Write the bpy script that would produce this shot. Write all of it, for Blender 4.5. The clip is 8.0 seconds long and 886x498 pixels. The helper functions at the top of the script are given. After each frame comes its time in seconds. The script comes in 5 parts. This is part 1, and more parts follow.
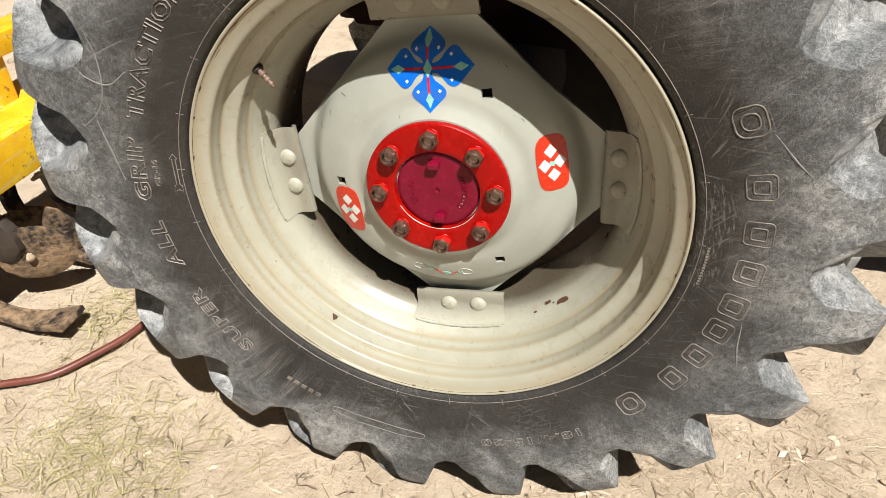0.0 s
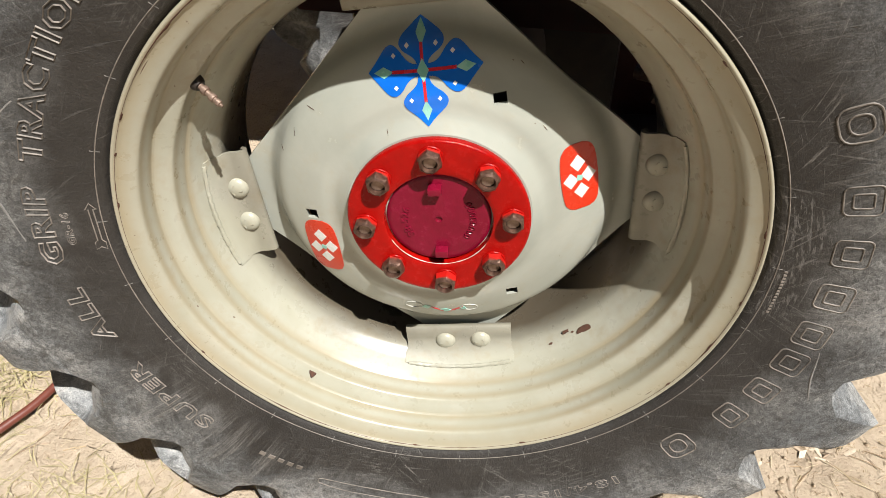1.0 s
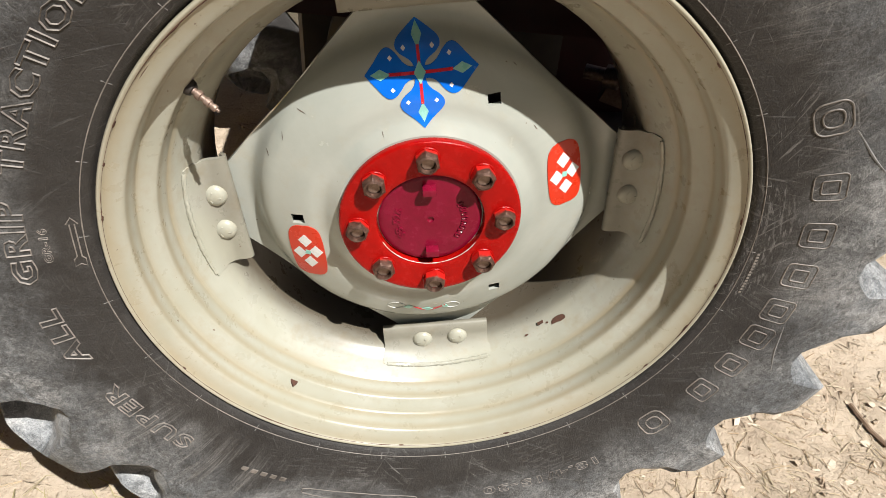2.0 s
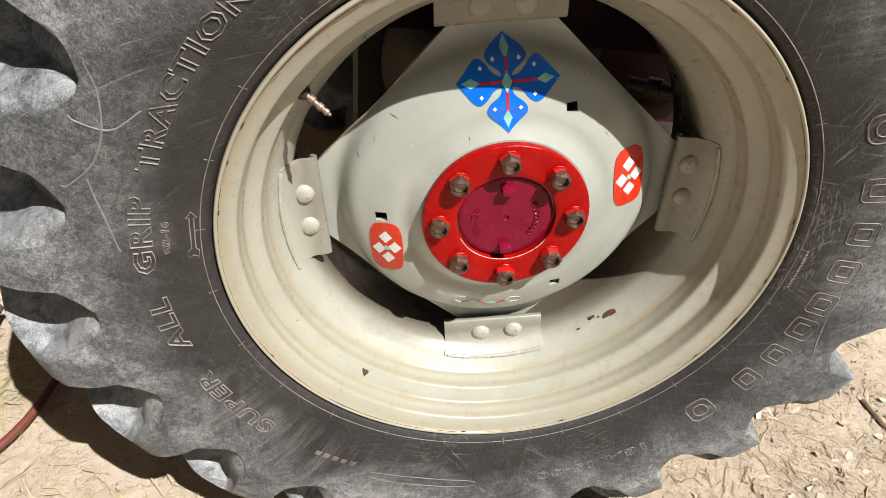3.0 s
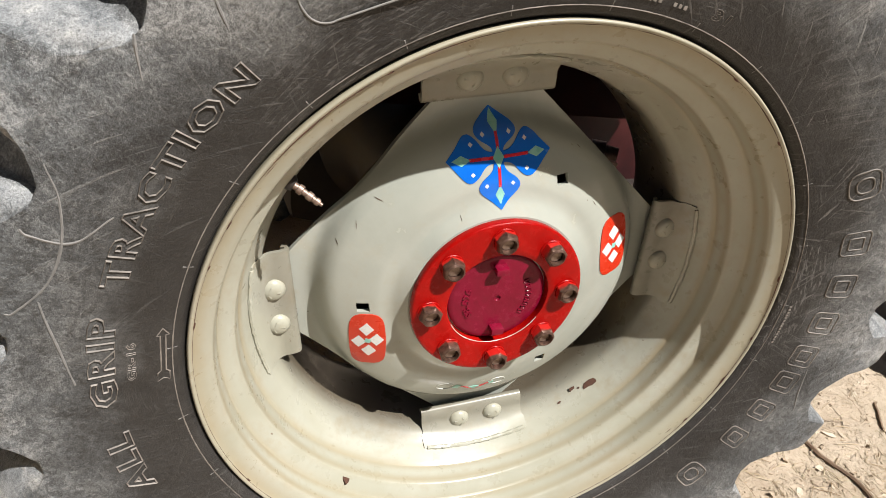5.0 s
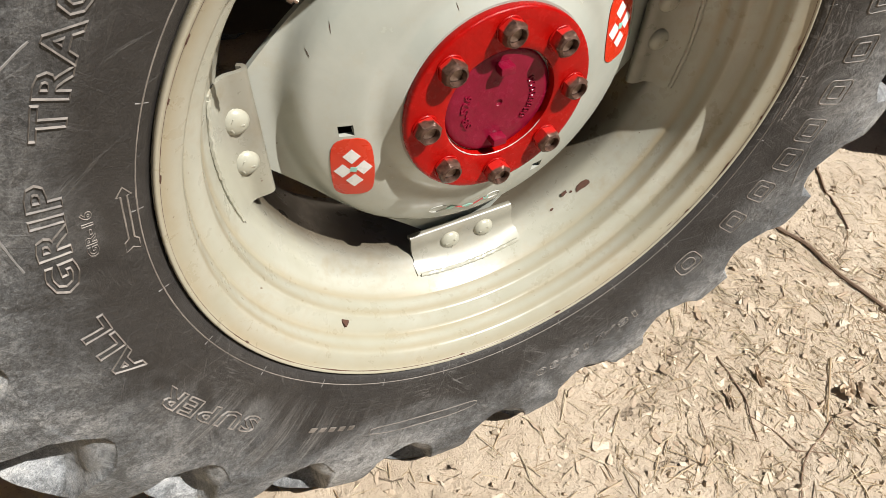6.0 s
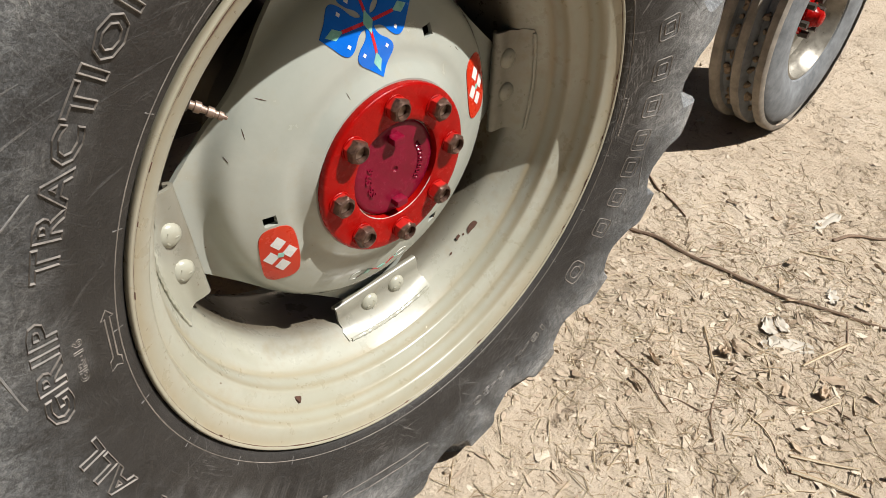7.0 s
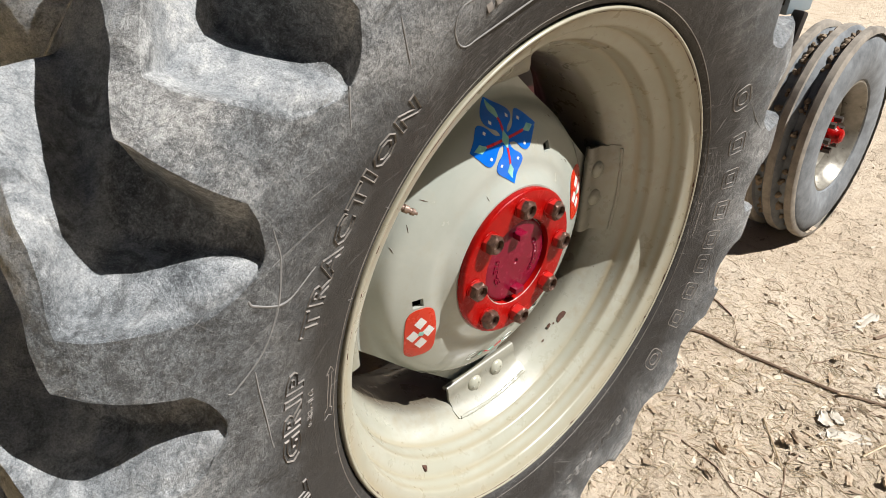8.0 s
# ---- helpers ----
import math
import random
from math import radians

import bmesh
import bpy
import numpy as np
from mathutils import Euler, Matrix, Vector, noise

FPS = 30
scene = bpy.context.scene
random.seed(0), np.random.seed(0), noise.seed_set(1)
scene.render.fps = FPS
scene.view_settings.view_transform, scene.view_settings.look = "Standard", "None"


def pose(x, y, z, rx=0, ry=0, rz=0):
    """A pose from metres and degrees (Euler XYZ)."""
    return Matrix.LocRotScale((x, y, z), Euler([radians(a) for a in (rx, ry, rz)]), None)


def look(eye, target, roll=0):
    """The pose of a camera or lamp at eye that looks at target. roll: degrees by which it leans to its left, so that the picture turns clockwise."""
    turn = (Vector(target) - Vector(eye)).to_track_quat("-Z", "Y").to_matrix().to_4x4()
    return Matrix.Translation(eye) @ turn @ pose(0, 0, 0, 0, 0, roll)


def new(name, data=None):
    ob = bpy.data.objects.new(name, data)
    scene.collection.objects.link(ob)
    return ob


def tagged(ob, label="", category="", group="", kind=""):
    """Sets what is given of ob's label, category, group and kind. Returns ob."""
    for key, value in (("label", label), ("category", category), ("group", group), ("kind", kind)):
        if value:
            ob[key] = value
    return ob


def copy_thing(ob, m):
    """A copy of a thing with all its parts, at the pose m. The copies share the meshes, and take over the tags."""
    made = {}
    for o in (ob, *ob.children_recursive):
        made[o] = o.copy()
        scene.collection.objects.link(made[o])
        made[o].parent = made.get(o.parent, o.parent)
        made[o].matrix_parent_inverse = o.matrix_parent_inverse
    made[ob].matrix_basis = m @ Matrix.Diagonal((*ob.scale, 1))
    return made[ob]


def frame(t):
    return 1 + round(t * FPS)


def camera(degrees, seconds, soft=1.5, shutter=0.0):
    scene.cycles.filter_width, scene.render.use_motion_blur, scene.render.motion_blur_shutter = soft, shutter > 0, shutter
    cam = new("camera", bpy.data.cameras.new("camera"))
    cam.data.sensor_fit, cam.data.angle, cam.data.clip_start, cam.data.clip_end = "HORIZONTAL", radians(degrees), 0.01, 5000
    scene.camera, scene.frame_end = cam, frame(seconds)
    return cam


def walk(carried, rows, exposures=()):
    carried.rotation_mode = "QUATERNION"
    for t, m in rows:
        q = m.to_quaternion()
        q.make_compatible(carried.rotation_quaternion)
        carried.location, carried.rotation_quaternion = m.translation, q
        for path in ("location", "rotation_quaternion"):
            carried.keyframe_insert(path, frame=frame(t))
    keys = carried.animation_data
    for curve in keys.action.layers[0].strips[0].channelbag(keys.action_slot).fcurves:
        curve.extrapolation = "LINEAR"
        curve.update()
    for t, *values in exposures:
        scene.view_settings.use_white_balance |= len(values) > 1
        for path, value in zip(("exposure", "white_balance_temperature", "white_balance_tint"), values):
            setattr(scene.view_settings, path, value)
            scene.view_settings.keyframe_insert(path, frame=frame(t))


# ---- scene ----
cam = camera(65.6, 8.0, soft=0.55)
PATH = [
    (0, (0.243, -0.956, 1.328), (-0.135, 0.618, 0.154), -0.9),
    (0.5, (0.121, -0.832, 1.302), (-0.188, 0.786, 0.167), -3.7),
    (1, (0.064, -0.738, 1.278), (-0.056, 0.82, 0.03), -0.4),
    (1.2, (0.051, -0.732, 1.272), (0.031, 0.84, 0.035), 1.6),
    (2.3, (-0.134, -0.757, 1.296), (0.143, 0.785, 0.052), 4.7),
    (2.5, (-0.164, -0.767, 1.304), (0.158, 0.77, 0.066), 5.1),
    (3, (-0.224, -0.802, 1.305), (0.029, 0.762, 0.084), 5.7),
    (3.5, (-0.275, -0.81, 1.288), (0.004, 0.76, 0.081), 5.6),
    (4, (-0.282, -0.782, 1.307), (0.183, 0.891, 0.314), 7.5),
    (4.2, (-0.28, -0.78, 1.318), (0.195, 0.887, 0.32), 7.9),
    (5.3, (-0.393, -0.606, 1.268), (0.31, 0.887, 0.138), 7.4),
    (5.5, (-0.4, -0.559, 1.262), (0.354, 0.84, 0.048), 7.1),
    (6, (-0.423, -0.545, 1.193), (0.34, 0.605, -0.255), 9.2),
    (6.5, (-0.465, -0.547, 1.178), (0.527, 0.506, -0.203), 9.1),
    (7, (-0.541, -0.573, 1.242), (0.601, 0.47, -0.026), 4.9),
    (7.5, (-0.658, -0.583, 1.254), (0.551, 0.475, 0.062), 4.2),
    (8, (-0.764, -0.554, 1.287), (0.475, 0.649, 0.279), 4.1),
]
GAINS = [(0, 0.90, 6600, 10), (1.2, 0.90, 6500, 10), (2.5, 0.90, 6350, 11), (4.2, 0.90, 6350, 11), (5.5, 0.90, 6480, 11), (6.5, 0.78, 6480, 10), (7.4, 0.66, 6330, 10), (8, 0.87, 6280, 10)]
walk(cam, [(t, look(eye, target, roll)) for t, eye, target, roll in PATH], GAINS)

SUN = Vector((0.72, -1.0, 1.80)).normalized()

world = bpy.data.worlds.new("sky")
scene.world = world
world.use_nodes = True
wn = world.node_tree.nodes
sky = wn.new("ShaderNodeTexSky")
sky.sky_type = "NISHITA"
sky.sun_disc = False
sky.sun_elevation = math.asin(SUN.z)
sky.sun_rotation = math.atan2(SUN.x, SUN.y)
wn["Background"].inputs["Strength"].default_value = 0.0095
world.node_tree.links.new(sky.outputs["Color"], wn["Background"].inputs["Color"])
sun = new("sun", bpy.data.lights.new("sun", "SUN"))
sun.data.energy, sun.data.angle, sun.data.color = 5.0, radians(0.53), (1.0, 0.965, 0.915)
sun.matrix_world = look(SUN * 30, (0, 0, 0))

# ---- materials ----


def mix_rgb(nt, fac, a, b, mode="MIX"):
    n = nt.nodes.new("ShaderNodeMix")
    n.data_type, n.blend_type = "RGBA", mode
    for sock, v in ((n.inputs[0], fac), (n.inputs[6], a), (n.inputs[7], b)):
        if isinstance(v, bpy.types.NodeSocket):
            nt.links.new(v, sock)
        elif isinstance(v, (int, float)):
            sock.default_value = v
        else:
            sock.default_value = (*v, 1)
    return n.outputs[2]


def ramp(nt, value, *stops):
    n = nt.nodes.new("ShaderNodeValToRGB")
    els = n.color_ramp.elements
    while len(els) < len(stops):
        els.new(0.5)
    for e, (p, c) in zip(els, stops):
        e.position = p
        e.color = (*c, 1) if isinstance(c, tuple) else (c, c, c, 1)
    nt.links.new(value, n.inputs[0])
    return n.outputs[0]


def noise_tex(nt, co, scale, detail=6, rough=0.6, distort=0.0):
    n = nt.nodes.new("ShaderNodeTexNoise")
    n.inputs["Scale"].default_value, n.inputs["Detail"].default_value = scale, detail
    n.inputs["Roughness"].default_value, n.inputs["Distortion"].default_value = rough, distort
    nt.links.new(co, n.inputs["Vector"])
    return n.outputs["Fac"]


def scaled(nt, co, sx, sy, sz, rot=(0, 0, 0)):
    n = nt.nodes.new("ShaderNodeMapping")
    n.inputs["Scale"].default_value = (sx, sy, sz)
    n.inputs["Rotation"].default_value = rot
    nt.links.new(co, n.inputs["Vector"])
    return n.outputs[0]


def math_node(nt, op, a, b=0.0):
    n = nt.nodes.new("ShaderNodeMath")
    n.operation = op
    for sock, v in ((n.inputs[0], a), (n.inputs[1], b)):
        if isinstance(v, bpy.types.NodeSocket):
            nt.links.new(v, sock)
        else:
            sock.default_value = v
    return n.outputs[0]


def bump(nt, bsdf, height, strength, dist=0.002):
    n = nt.nodes.new("ShaderNodeBump")
    n.inputs["Strength"].default_value, n.inputs["Distance"].default_value = strength, dist
    nt.links.new(height, n.inputs["Height"])
    nt.links.new(n.outputs[0], bsdf.inputs["Normal"])


def material(name):
    m = bpy.data.materials.new(name)
    m.use_nodes = True
    nt = m.node_tree
    co = nt.nodes.new("ShaderNodeTexCoord").outputs["Object"]
    return m, nt, nt.nodes["Principled BSDF"], co


def plain(name, col, col2, rough=0.5, metal=0.0, scale=40, bumpy=0.15, spread=(0.35, 0.7), dist=0.002, vary=0.0, coat=0.0):
    """A surface of two mixed tones at two scales, with fine relief."""
    m, nt, b, co = material(name)
    f1 = noise_tex(nt, co, scale, 8, 0.65)
    f2 = noise_tex(nt, co, scale * 0.13, 4, 0.6, 0.4)
    f = math_node(nt, "ADD", math_node(nt, "MULTIPLY", f1, 0.5), math_node(nt, "MULTIPLY", f2, 0.5))
    c = ramp(nt, f, (spread[0], col), (spread[1], col2))
    if vary:
        info = nt.nodes.new("ShaderNodeObjectInfo").outputs["Random"]
        c = mix_rgb(nt, vary, c, ramp(nt, info, (0, 0.25), (1, 1.0)), "MULTIPLY")
    nt.links.new(c, b.inputs["Base Color"])
    b.inputs["Metallic"].default_value = metal
    nt.links.new(ramp(nt, f1, (0.3, max(rough - 0.1, 0.02)), (0.75, min(rough + 0.12, 1))), b.inputs["Roughness"])
    b.inputs["Coat Weight"].default_value = coat
    b.inputs["Coat Roughness"].default_value = 0.12
    bump(nt, b, f1, bumpy, dist)
    return m


def rubber_material():
    m, nt, b, co = material("worn_rubber")
    sep = nt.nodes.new("ShaderNodeSeparateXYZ")
    nt.links.new(co, sep.inputs[0])
    x, y, z = sep.outputs
    rad = math_node(nt, "SQRT", math_node(nt, "ADD", math_node(nt, "MULTIPLY", x, x), math_node(nt, "MULTIPLY", z, z)))
    big = noise_tex(nt, co, 6, 6, 0.65, 0.6)
    mid = noise_tex(nt, co, 34, 10, 0.75, 0.3)
    fine = noise_tex(nt, co, 260, 4, 0.75)
    blot = noise_tex(nt, co, 130, 8, 0.85, 0.8)
    # rubbed streaks that run out across the sidewall and round it, and random thin scratches
    ang = math_node(nt, "ARCTAN2", z, x)

    def polar_noise(ka, kr, shear):
        v = nt.nodes.new("ShaderNodeCombineXYZ")
        nt.links.new(math_node(nt, "ADD", math_node(nt, "MULTIPLY", ang, ka), math_node(nt, "MULTIPLY", rad, shear)), v.inputs[0])
        nt.links.new(math_node(nt, "MULTIPLY", rad, kr), v.inputs[1])
        return noise_tex(nt, v.outputs[0], 1.0, 5, 0.7, 0.2)

    lines = [ramp(nt, polar_noise(75, 9, 60), (0.58, 0.0), (0.65, 0.6)), ramp(nt, polar_noise(55, 14, -130), (0.60, 0.0), (0.66, 1.0)), ramp(nt, polar_noise(5, 330, 0), (0.62, 0.0), (0.68, 0.8))]
    for sx, sz, turn, lo in ((30, 620, 0.75, 0.635), (680, 36, 0.30, 0.64), (12, 520, -0.35, 0.655)):
        s = noise_tex(nt, scaled(nt, scaled(nt, co, 1, 1, 1, (0, turn, 0)), sx, 40, sz), 1.0, 3, 0.6)
        lines.append(ramp(nt, s, (lo, 0.0), (lo + 0.03, 0.22)))
    brushed = ramp(nt, noise_tex(nt, co, 7.5, 3, 0.5, 0.3), (0.53, 0.0), (0.60, 1.0))
    lines.append(math_node(nt, "MULTIPLY", brushed, ramp(nt, polar_noise(24, 210, 150), (0.52, 0.0), (0.62, 0.9))))
    # long-rubbed zones of fine pale streaks in bundles
    streaks = None
    for mid_a, wide_a, shear, ka in ((-2.28, 0.50, 22, 26), (0.20, 0.50, -75, 20), (1.05, 0.55, 60, 16)):
        off = math_node(nt, "ABSOLUTE", math_node(nt, "SUBTRACT", math_node(nt, "ADD", ang, math_node(nt, "MULTIPLY", math_node(nt, "SUBTRACT", big, 0.5), 0.7)), mid_a))
        zone = ramp(nt, off, (wide_a * 0.55, 1.0), (wide_a, 0.0))
        bundle = ramp(nt, polar_noise(ka, 5, shear * 0.3), (0.47, 0.0), (0.62, 1.0))
        hair = ramp(nt, polar_noise(190, 10, shear), (0.40, 0.0), (0.64, 1.0))
        one = math_node(nt, "MULTIPLY", zone, math_node(nt, "MULTIPLY", bundle, hair))
        streaks = one if streaks is None else math_node(nt, "MAXIMUM", streaks, one)
    band = nt.nodes.new("ShaderNodeMapRange")
    nt.links.new(rad, band.inputs[0])
    band.inputs[1].default_value, band.inputs[2].default_value = 0.44, 0.50
    streaks = math_node(nt, "MULTIPLY", streaks, band.outputs[0])
    scuff = lines[0]
    for s in lines[1:]:
        scuff = math_node(nt, "MAXIMUM", scuff, s)
    patch = ramp(nt, noise_tex(nt, co, 3.2, 4, 0.6, 0.8), (0.42, 0.12), (0.62, 1.0))
    # dust gathers towards the tread, where the tyre meets the earth
    edge = nt.nodes.new("ShaderNodeMapRange")
    nt.links.new(math_node(nt, "ADD", rad, math_node(nt, "MULTIPLY", math_node(nt, "SUBTRACT", big, 0.5), 0.15)), edge.inputs[0])
    edge.inputs[1].default_value, edge.inputs[2].default_value = 0.470, 0.622
    edge = edge.outputs[0]
    dust = math_node(nt, "MULTIPLY", edge, ramp(nt, math_node(nt, "ADD", math_node(nt, "MULTIPLY", mid, 0.4), math_node(nt, "MULTIPLY", blot, 0.6)), (0.42, 0.35), (0.55, 1.0)))
    dark = ramp(nt, math_node(nt, "ADD", math_node(nt, "MULTIPLY", big, 0.5), math_node(nt, "MULTIPLY", mid, 0.5)), (0.36, (0.015, 0.0132, 0.0118)), (0.64, (0.036, 0.0325, 0.029)))
    c = mix_rgb(nt, math_node(nt, "MULTIPLY", scuff, math_node(nt, "MULTIPLY", patch, math_node(nt, "ADD", math_node(nt, "MULTIPLY", edge, 0.40), 0.50))), dark, (0.25, 0.238, 0.222))
    c = mix_rgb(nt, math_node(nt, "MULTIPLY", dust, 0.85), c, ramp(nt, math_node(nt, "ADD", math_node(nt, "MULTIPLY", big, 0.6), math_node(nt, "MULTIPLY", blot, 0.4)), (0.40, (0.090, 0.101, 0.110)), (0.50, (0.240, 0.257, 0.268)), (0.60, (0.50, 0.505, 0.495))))
    c = mix_rgb(nt, math_node(nt, "MULTIPLY", streaks, 0.62), c, (0.27, 0.26, 0.245))
    # mask of the mud and of the light painted on one groove flank
    mud_lit = nt.nodes.new("ShaderNodeAttribute")
    mud_lit.attribute_name = "mud"
    mud_lit = ramp(nt, math_node(nt, "ADD", mud_lit.outputs["Fac"], math_node(nt, "MULTIPLY", math_node(nt, "SUBTRACT", blot, 0.5), 0.30)), (0.05, 0.0), (0.24, 0.92))
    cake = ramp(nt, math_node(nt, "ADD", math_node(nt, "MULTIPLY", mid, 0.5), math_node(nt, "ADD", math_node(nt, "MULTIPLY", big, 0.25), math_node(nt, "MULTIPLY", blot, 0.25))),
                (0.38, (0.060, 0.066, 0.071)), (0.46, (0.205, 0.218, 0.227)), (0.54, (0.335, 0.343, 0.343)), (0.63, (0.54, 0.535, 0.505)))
    c = mix_rgb(nt, mud_lit, c, cake)
    grain = noise_tex(nt, co, 520, 3, 0.8)
    c = mix_rgb(nt, 0.55, c, ramp(nt, grain, (0.36, 0.16), (0.50, 0.80), (0.62, 1.0)), "MULTIPLY")
    worn = noise_tex(nt, co, 21, 7, 0.7, 1.4)
    c = mix_rgb(nt, math_node(nt, "MULTIPLY", edge, ramp(nt, worn, (0.36, 0.72), (0.47, 0.0))), c, (0.045, 0.047, 0.048))
    c = mix_rgb(nt, math_node(nt, "MULTIPLY", edge, ramp(nt, grain, (0.58, 0.0), (0.70, 0.5))), c, (0.40, 0.40, 0.39))
    nt.links.new(c, b.inputs["Base Color"])
    nt.links.new(ramp(nt, mid, (0.3, 0.48), (0.7, 0.75)), b.inputs["Roughness"])
    b.inputs["Specular IOR Level"].default_value = 0.45
    h = math_node(nt, "ADD", math_node(nt, "MULTIPLY", mid, 0.8), math_node(nt, "ADD", math_node(nt, "MULTIPLY", fine, 0.30), math_node(nt, "MULTIPLY", scuff, 0.12)))
    h = math_node(nt, "ADD", h, math_node(nt, "MULTIPLY", blot, 0.3))
    bump(nt, b, h, 0.85, 0.0035)
    return m


def paint_material(name, col, col2, stain, rough, rings=()):
    """Old cream gloss paint with yellowed patches, dust and chips."""
    m, nt, b, co = material(name)
    big = noise_tex(nt, co, 6, 5, 0.6, 0.6)
    mid = noise_tex(nt, co, 35, 6, 0.65)
    fine = noise_tex(nt, co, 260, 3, 0.6)
    spot = noise_tex(nt, co, 120, 2, 0.5)
    c = mix_rgb(nt, ramp(nt, big, (0.38, 0.0), (0.62, 1.0)), col, col2)
    c = mix_rgb(nt, ramp(nt, math_node(nt, "MULTIPLY", mid, math_node(nt, "ADD", big, 0.45)), (0.50, 0.0), (0.72, 0.30)), c, stain)
    # grime and painted shade on the hidden rear of the barrel
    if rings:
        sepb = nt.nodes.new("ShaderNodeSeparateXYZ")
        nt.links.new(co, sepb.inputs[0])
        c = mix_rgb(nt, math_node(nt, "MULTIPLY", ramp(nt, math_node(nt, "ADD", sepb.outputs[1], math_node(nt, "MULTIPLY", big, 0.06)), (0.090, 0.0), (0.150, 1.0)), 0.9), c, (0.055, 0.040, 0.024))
    # yellowed dirt left in the corners of the rim's steps
    if rings:
        sep = nt.nodes.new("ShaderNodeSeparateXYZ")
        nt.links.new(co, sep.inputs[0])
        for y in rings:
            d = math_node(nt, "ABSOLUTE", math_node(nt, "SUBTRACT", sep.outputs[1], y))
            f = ramp(nt, math_node(nt, "ADD", d, math_node(nt, "MULTIPLY", math_node(nt, "SUBTRACT", mid, 0.5), 0.010)), (0.001, 1.0), (0.0095, 0.0))
            c = mix_rgb(nt, math_node(nt, "MULTIPLY", f, math_node(nt, "MULTIPLY", big, 0.85)), c, stain)
    c = mix_rgb(nt, ramp(nt, spot, (0.765, 0.0), (0.79, 0.85)), c, (0.10, 0.05, 0.03))
    nt.links.new(c, b.inputs["Base Color"])
    nt.links.new(ramp(nt, mid, (0.3, rough - 0.08), (0.7, rough + 0.14)), b.inputs["Roughness"])
    bump(nt, b, math_node(nt, "ADD", math_node(nt, "MULTIPLY", mid, 0.8), math_node(nt, "MULTIPLY", fine, 0.2)), 0.06, 0.002)
    return m


def soil_material():
    m, nt, b, co = material("dry_soil")
    big = noise_tex(nt, co, 1.1, 5, 0.6, 0.5)
    mid = noise_tex(nt, co, 9, 8, 0.7, 0.3)
    fine = noise_tex(nt, co, 70, 6, 0.75)
    grit = noise_tex(nt, co, 320, 3, 0.7)
    vor = nt.nodes.new("ShaderNodeTexVoronoi")
    vor.feature = "DISTANCE_TO_EDGE"
    vor.inputs["Scale"].default_value = 11
    warp = nt.nodes.new("ShaderNodeMix")
    warp.data_type = "VECTOR"
    warp.inputs[0].default_value = 0.12
    nt.links.new(co, warp.inputs[4])
    wn_ = nt.nodes.new("ShaderNodeTexNoise")
    wn_.inputs["Scale"].default_value = 7
    nt.links.new(co, wn_.inputs["Vector"])
    nt.links.new(wn_.outputs["Color"], warp.inputs[5])
    nt.links.new(warp.outputs[1], vor.inputs["Vector"])
    crack = ramp(nt, math_node(nt, "ADD", vor.outputs["Distance"], math_node(nt, "MULTIPLY", math_node(nt, "SUBTRACT", mid, 0.42), 0.35)), (0.0, 1.0), (0.022, 0.0))
    c = ramp(nt, math_node(nt, "ADD", math_node(nt, "MULTIPLY", big, 0.45), math_node(nt, "MULTIPLY", mid, 0.55)),
             (0.32, (0.381, 0.301, 0.217)), (0.5, (0.503, 0.412, 0.309)), (0.68, (0.587, 0.499, 0.392)))
    c = mix_rgb(nt, ramp(nt, fine, (0.30, 0.55), (0.45, 0.0)), c, (0.2052, 0.1368, 0.0874))
    c = mix_rgb(nt, ramp(nt, grit, (0.6, 0.0), (0.75, 0.3)), c, (0.4712, 0.4028, 0.3192))
    c = mix_rgb(nt, math_node(nt, "MULTIPLY", crack, 0.40), c, (0.1672, 0.1102, 0.0684))
    nt.links.new(c, b.inputs["Base Color"])
    b.inputs["Roughness"].default_value = 0.95
    b.inputs["Specular IOR Level"].default_value = 0.15
    h = math_node(nt, "ADD", math_node(nt, "MULTIPLY", mid, 0.62), math_node(nt, "MULTIPLY", fine, 0.42))
    h = math_node(nt, "SUBTRACT", math_node(nt, "ADD", h, math_node(nt, "MULTIPLY", grit, 0.09)), math_node(nt, "MULTIPLY", crack, 0.35))
    bump(nt, b, h, 1.0, 0.026)
    return m


def worn_yellow():
    """Yellow implement paint, chalky and scratched through in places."""
    m, nt, b, co = material("scratched_yellow_paint")
    big = noise_tex(nt, co, 9, 6, 0.65, 0.5)
    mid = noise_tex(nt, co, 60, 8, 0.7)
    streak = noise_tex(nt, scaled(nt, co, 40, 9, 60), 1.0, 5, 0.7)
    c = ramp(nt, big, (0.38, (0.60, 0.33, 0.006)), (0.62, (0.72, 0.46, 0.02)))
    c = mix_rgb(nt, ramp(nt, streak, (0.54, 0.0), (0.66, 0.75)), c, (0.5016, 0.418, 0.1976))
    c = mix_rgb(nt, ramp(nt, math_node(nt, "MULTIPLY", mid, math_node(nt, "ADD", big, 0.5)), (0.60, 0.0), (0.66, 0.85)), c, (0.1672, 0.076, 0.038))
    nt.links.new(c, b.inputs["Base Color"])
    b.inputs["Roughness"].default_value = 0.5
    bump(nt, b, mid, 0.3, 0.002)
    return m


def island_material(name, a, b_, c_):
    """Scraps that differ one from the next."""
    m, nt, b, co = material(name)
    isl = nt.nodes.new("ShaderNodeNewGeometry").outputs["Random Per Island"]
    n = noise_tex(nt, co, 180, 4, 0.6)
    col = ramp(nt, isl, (0.0, a), (0.45, b_), (1.0, c_))
    nt.links.new(mix_rgb(nt, ramp(nt, n, (0.35, 0.35), (0.6, 0.0)), col, a), b.inputs["Base Color"])
    b.inputs["Roughness"].default_value = 0.8
    bump(nt, b, n, 0.3, 0.001)
    return m


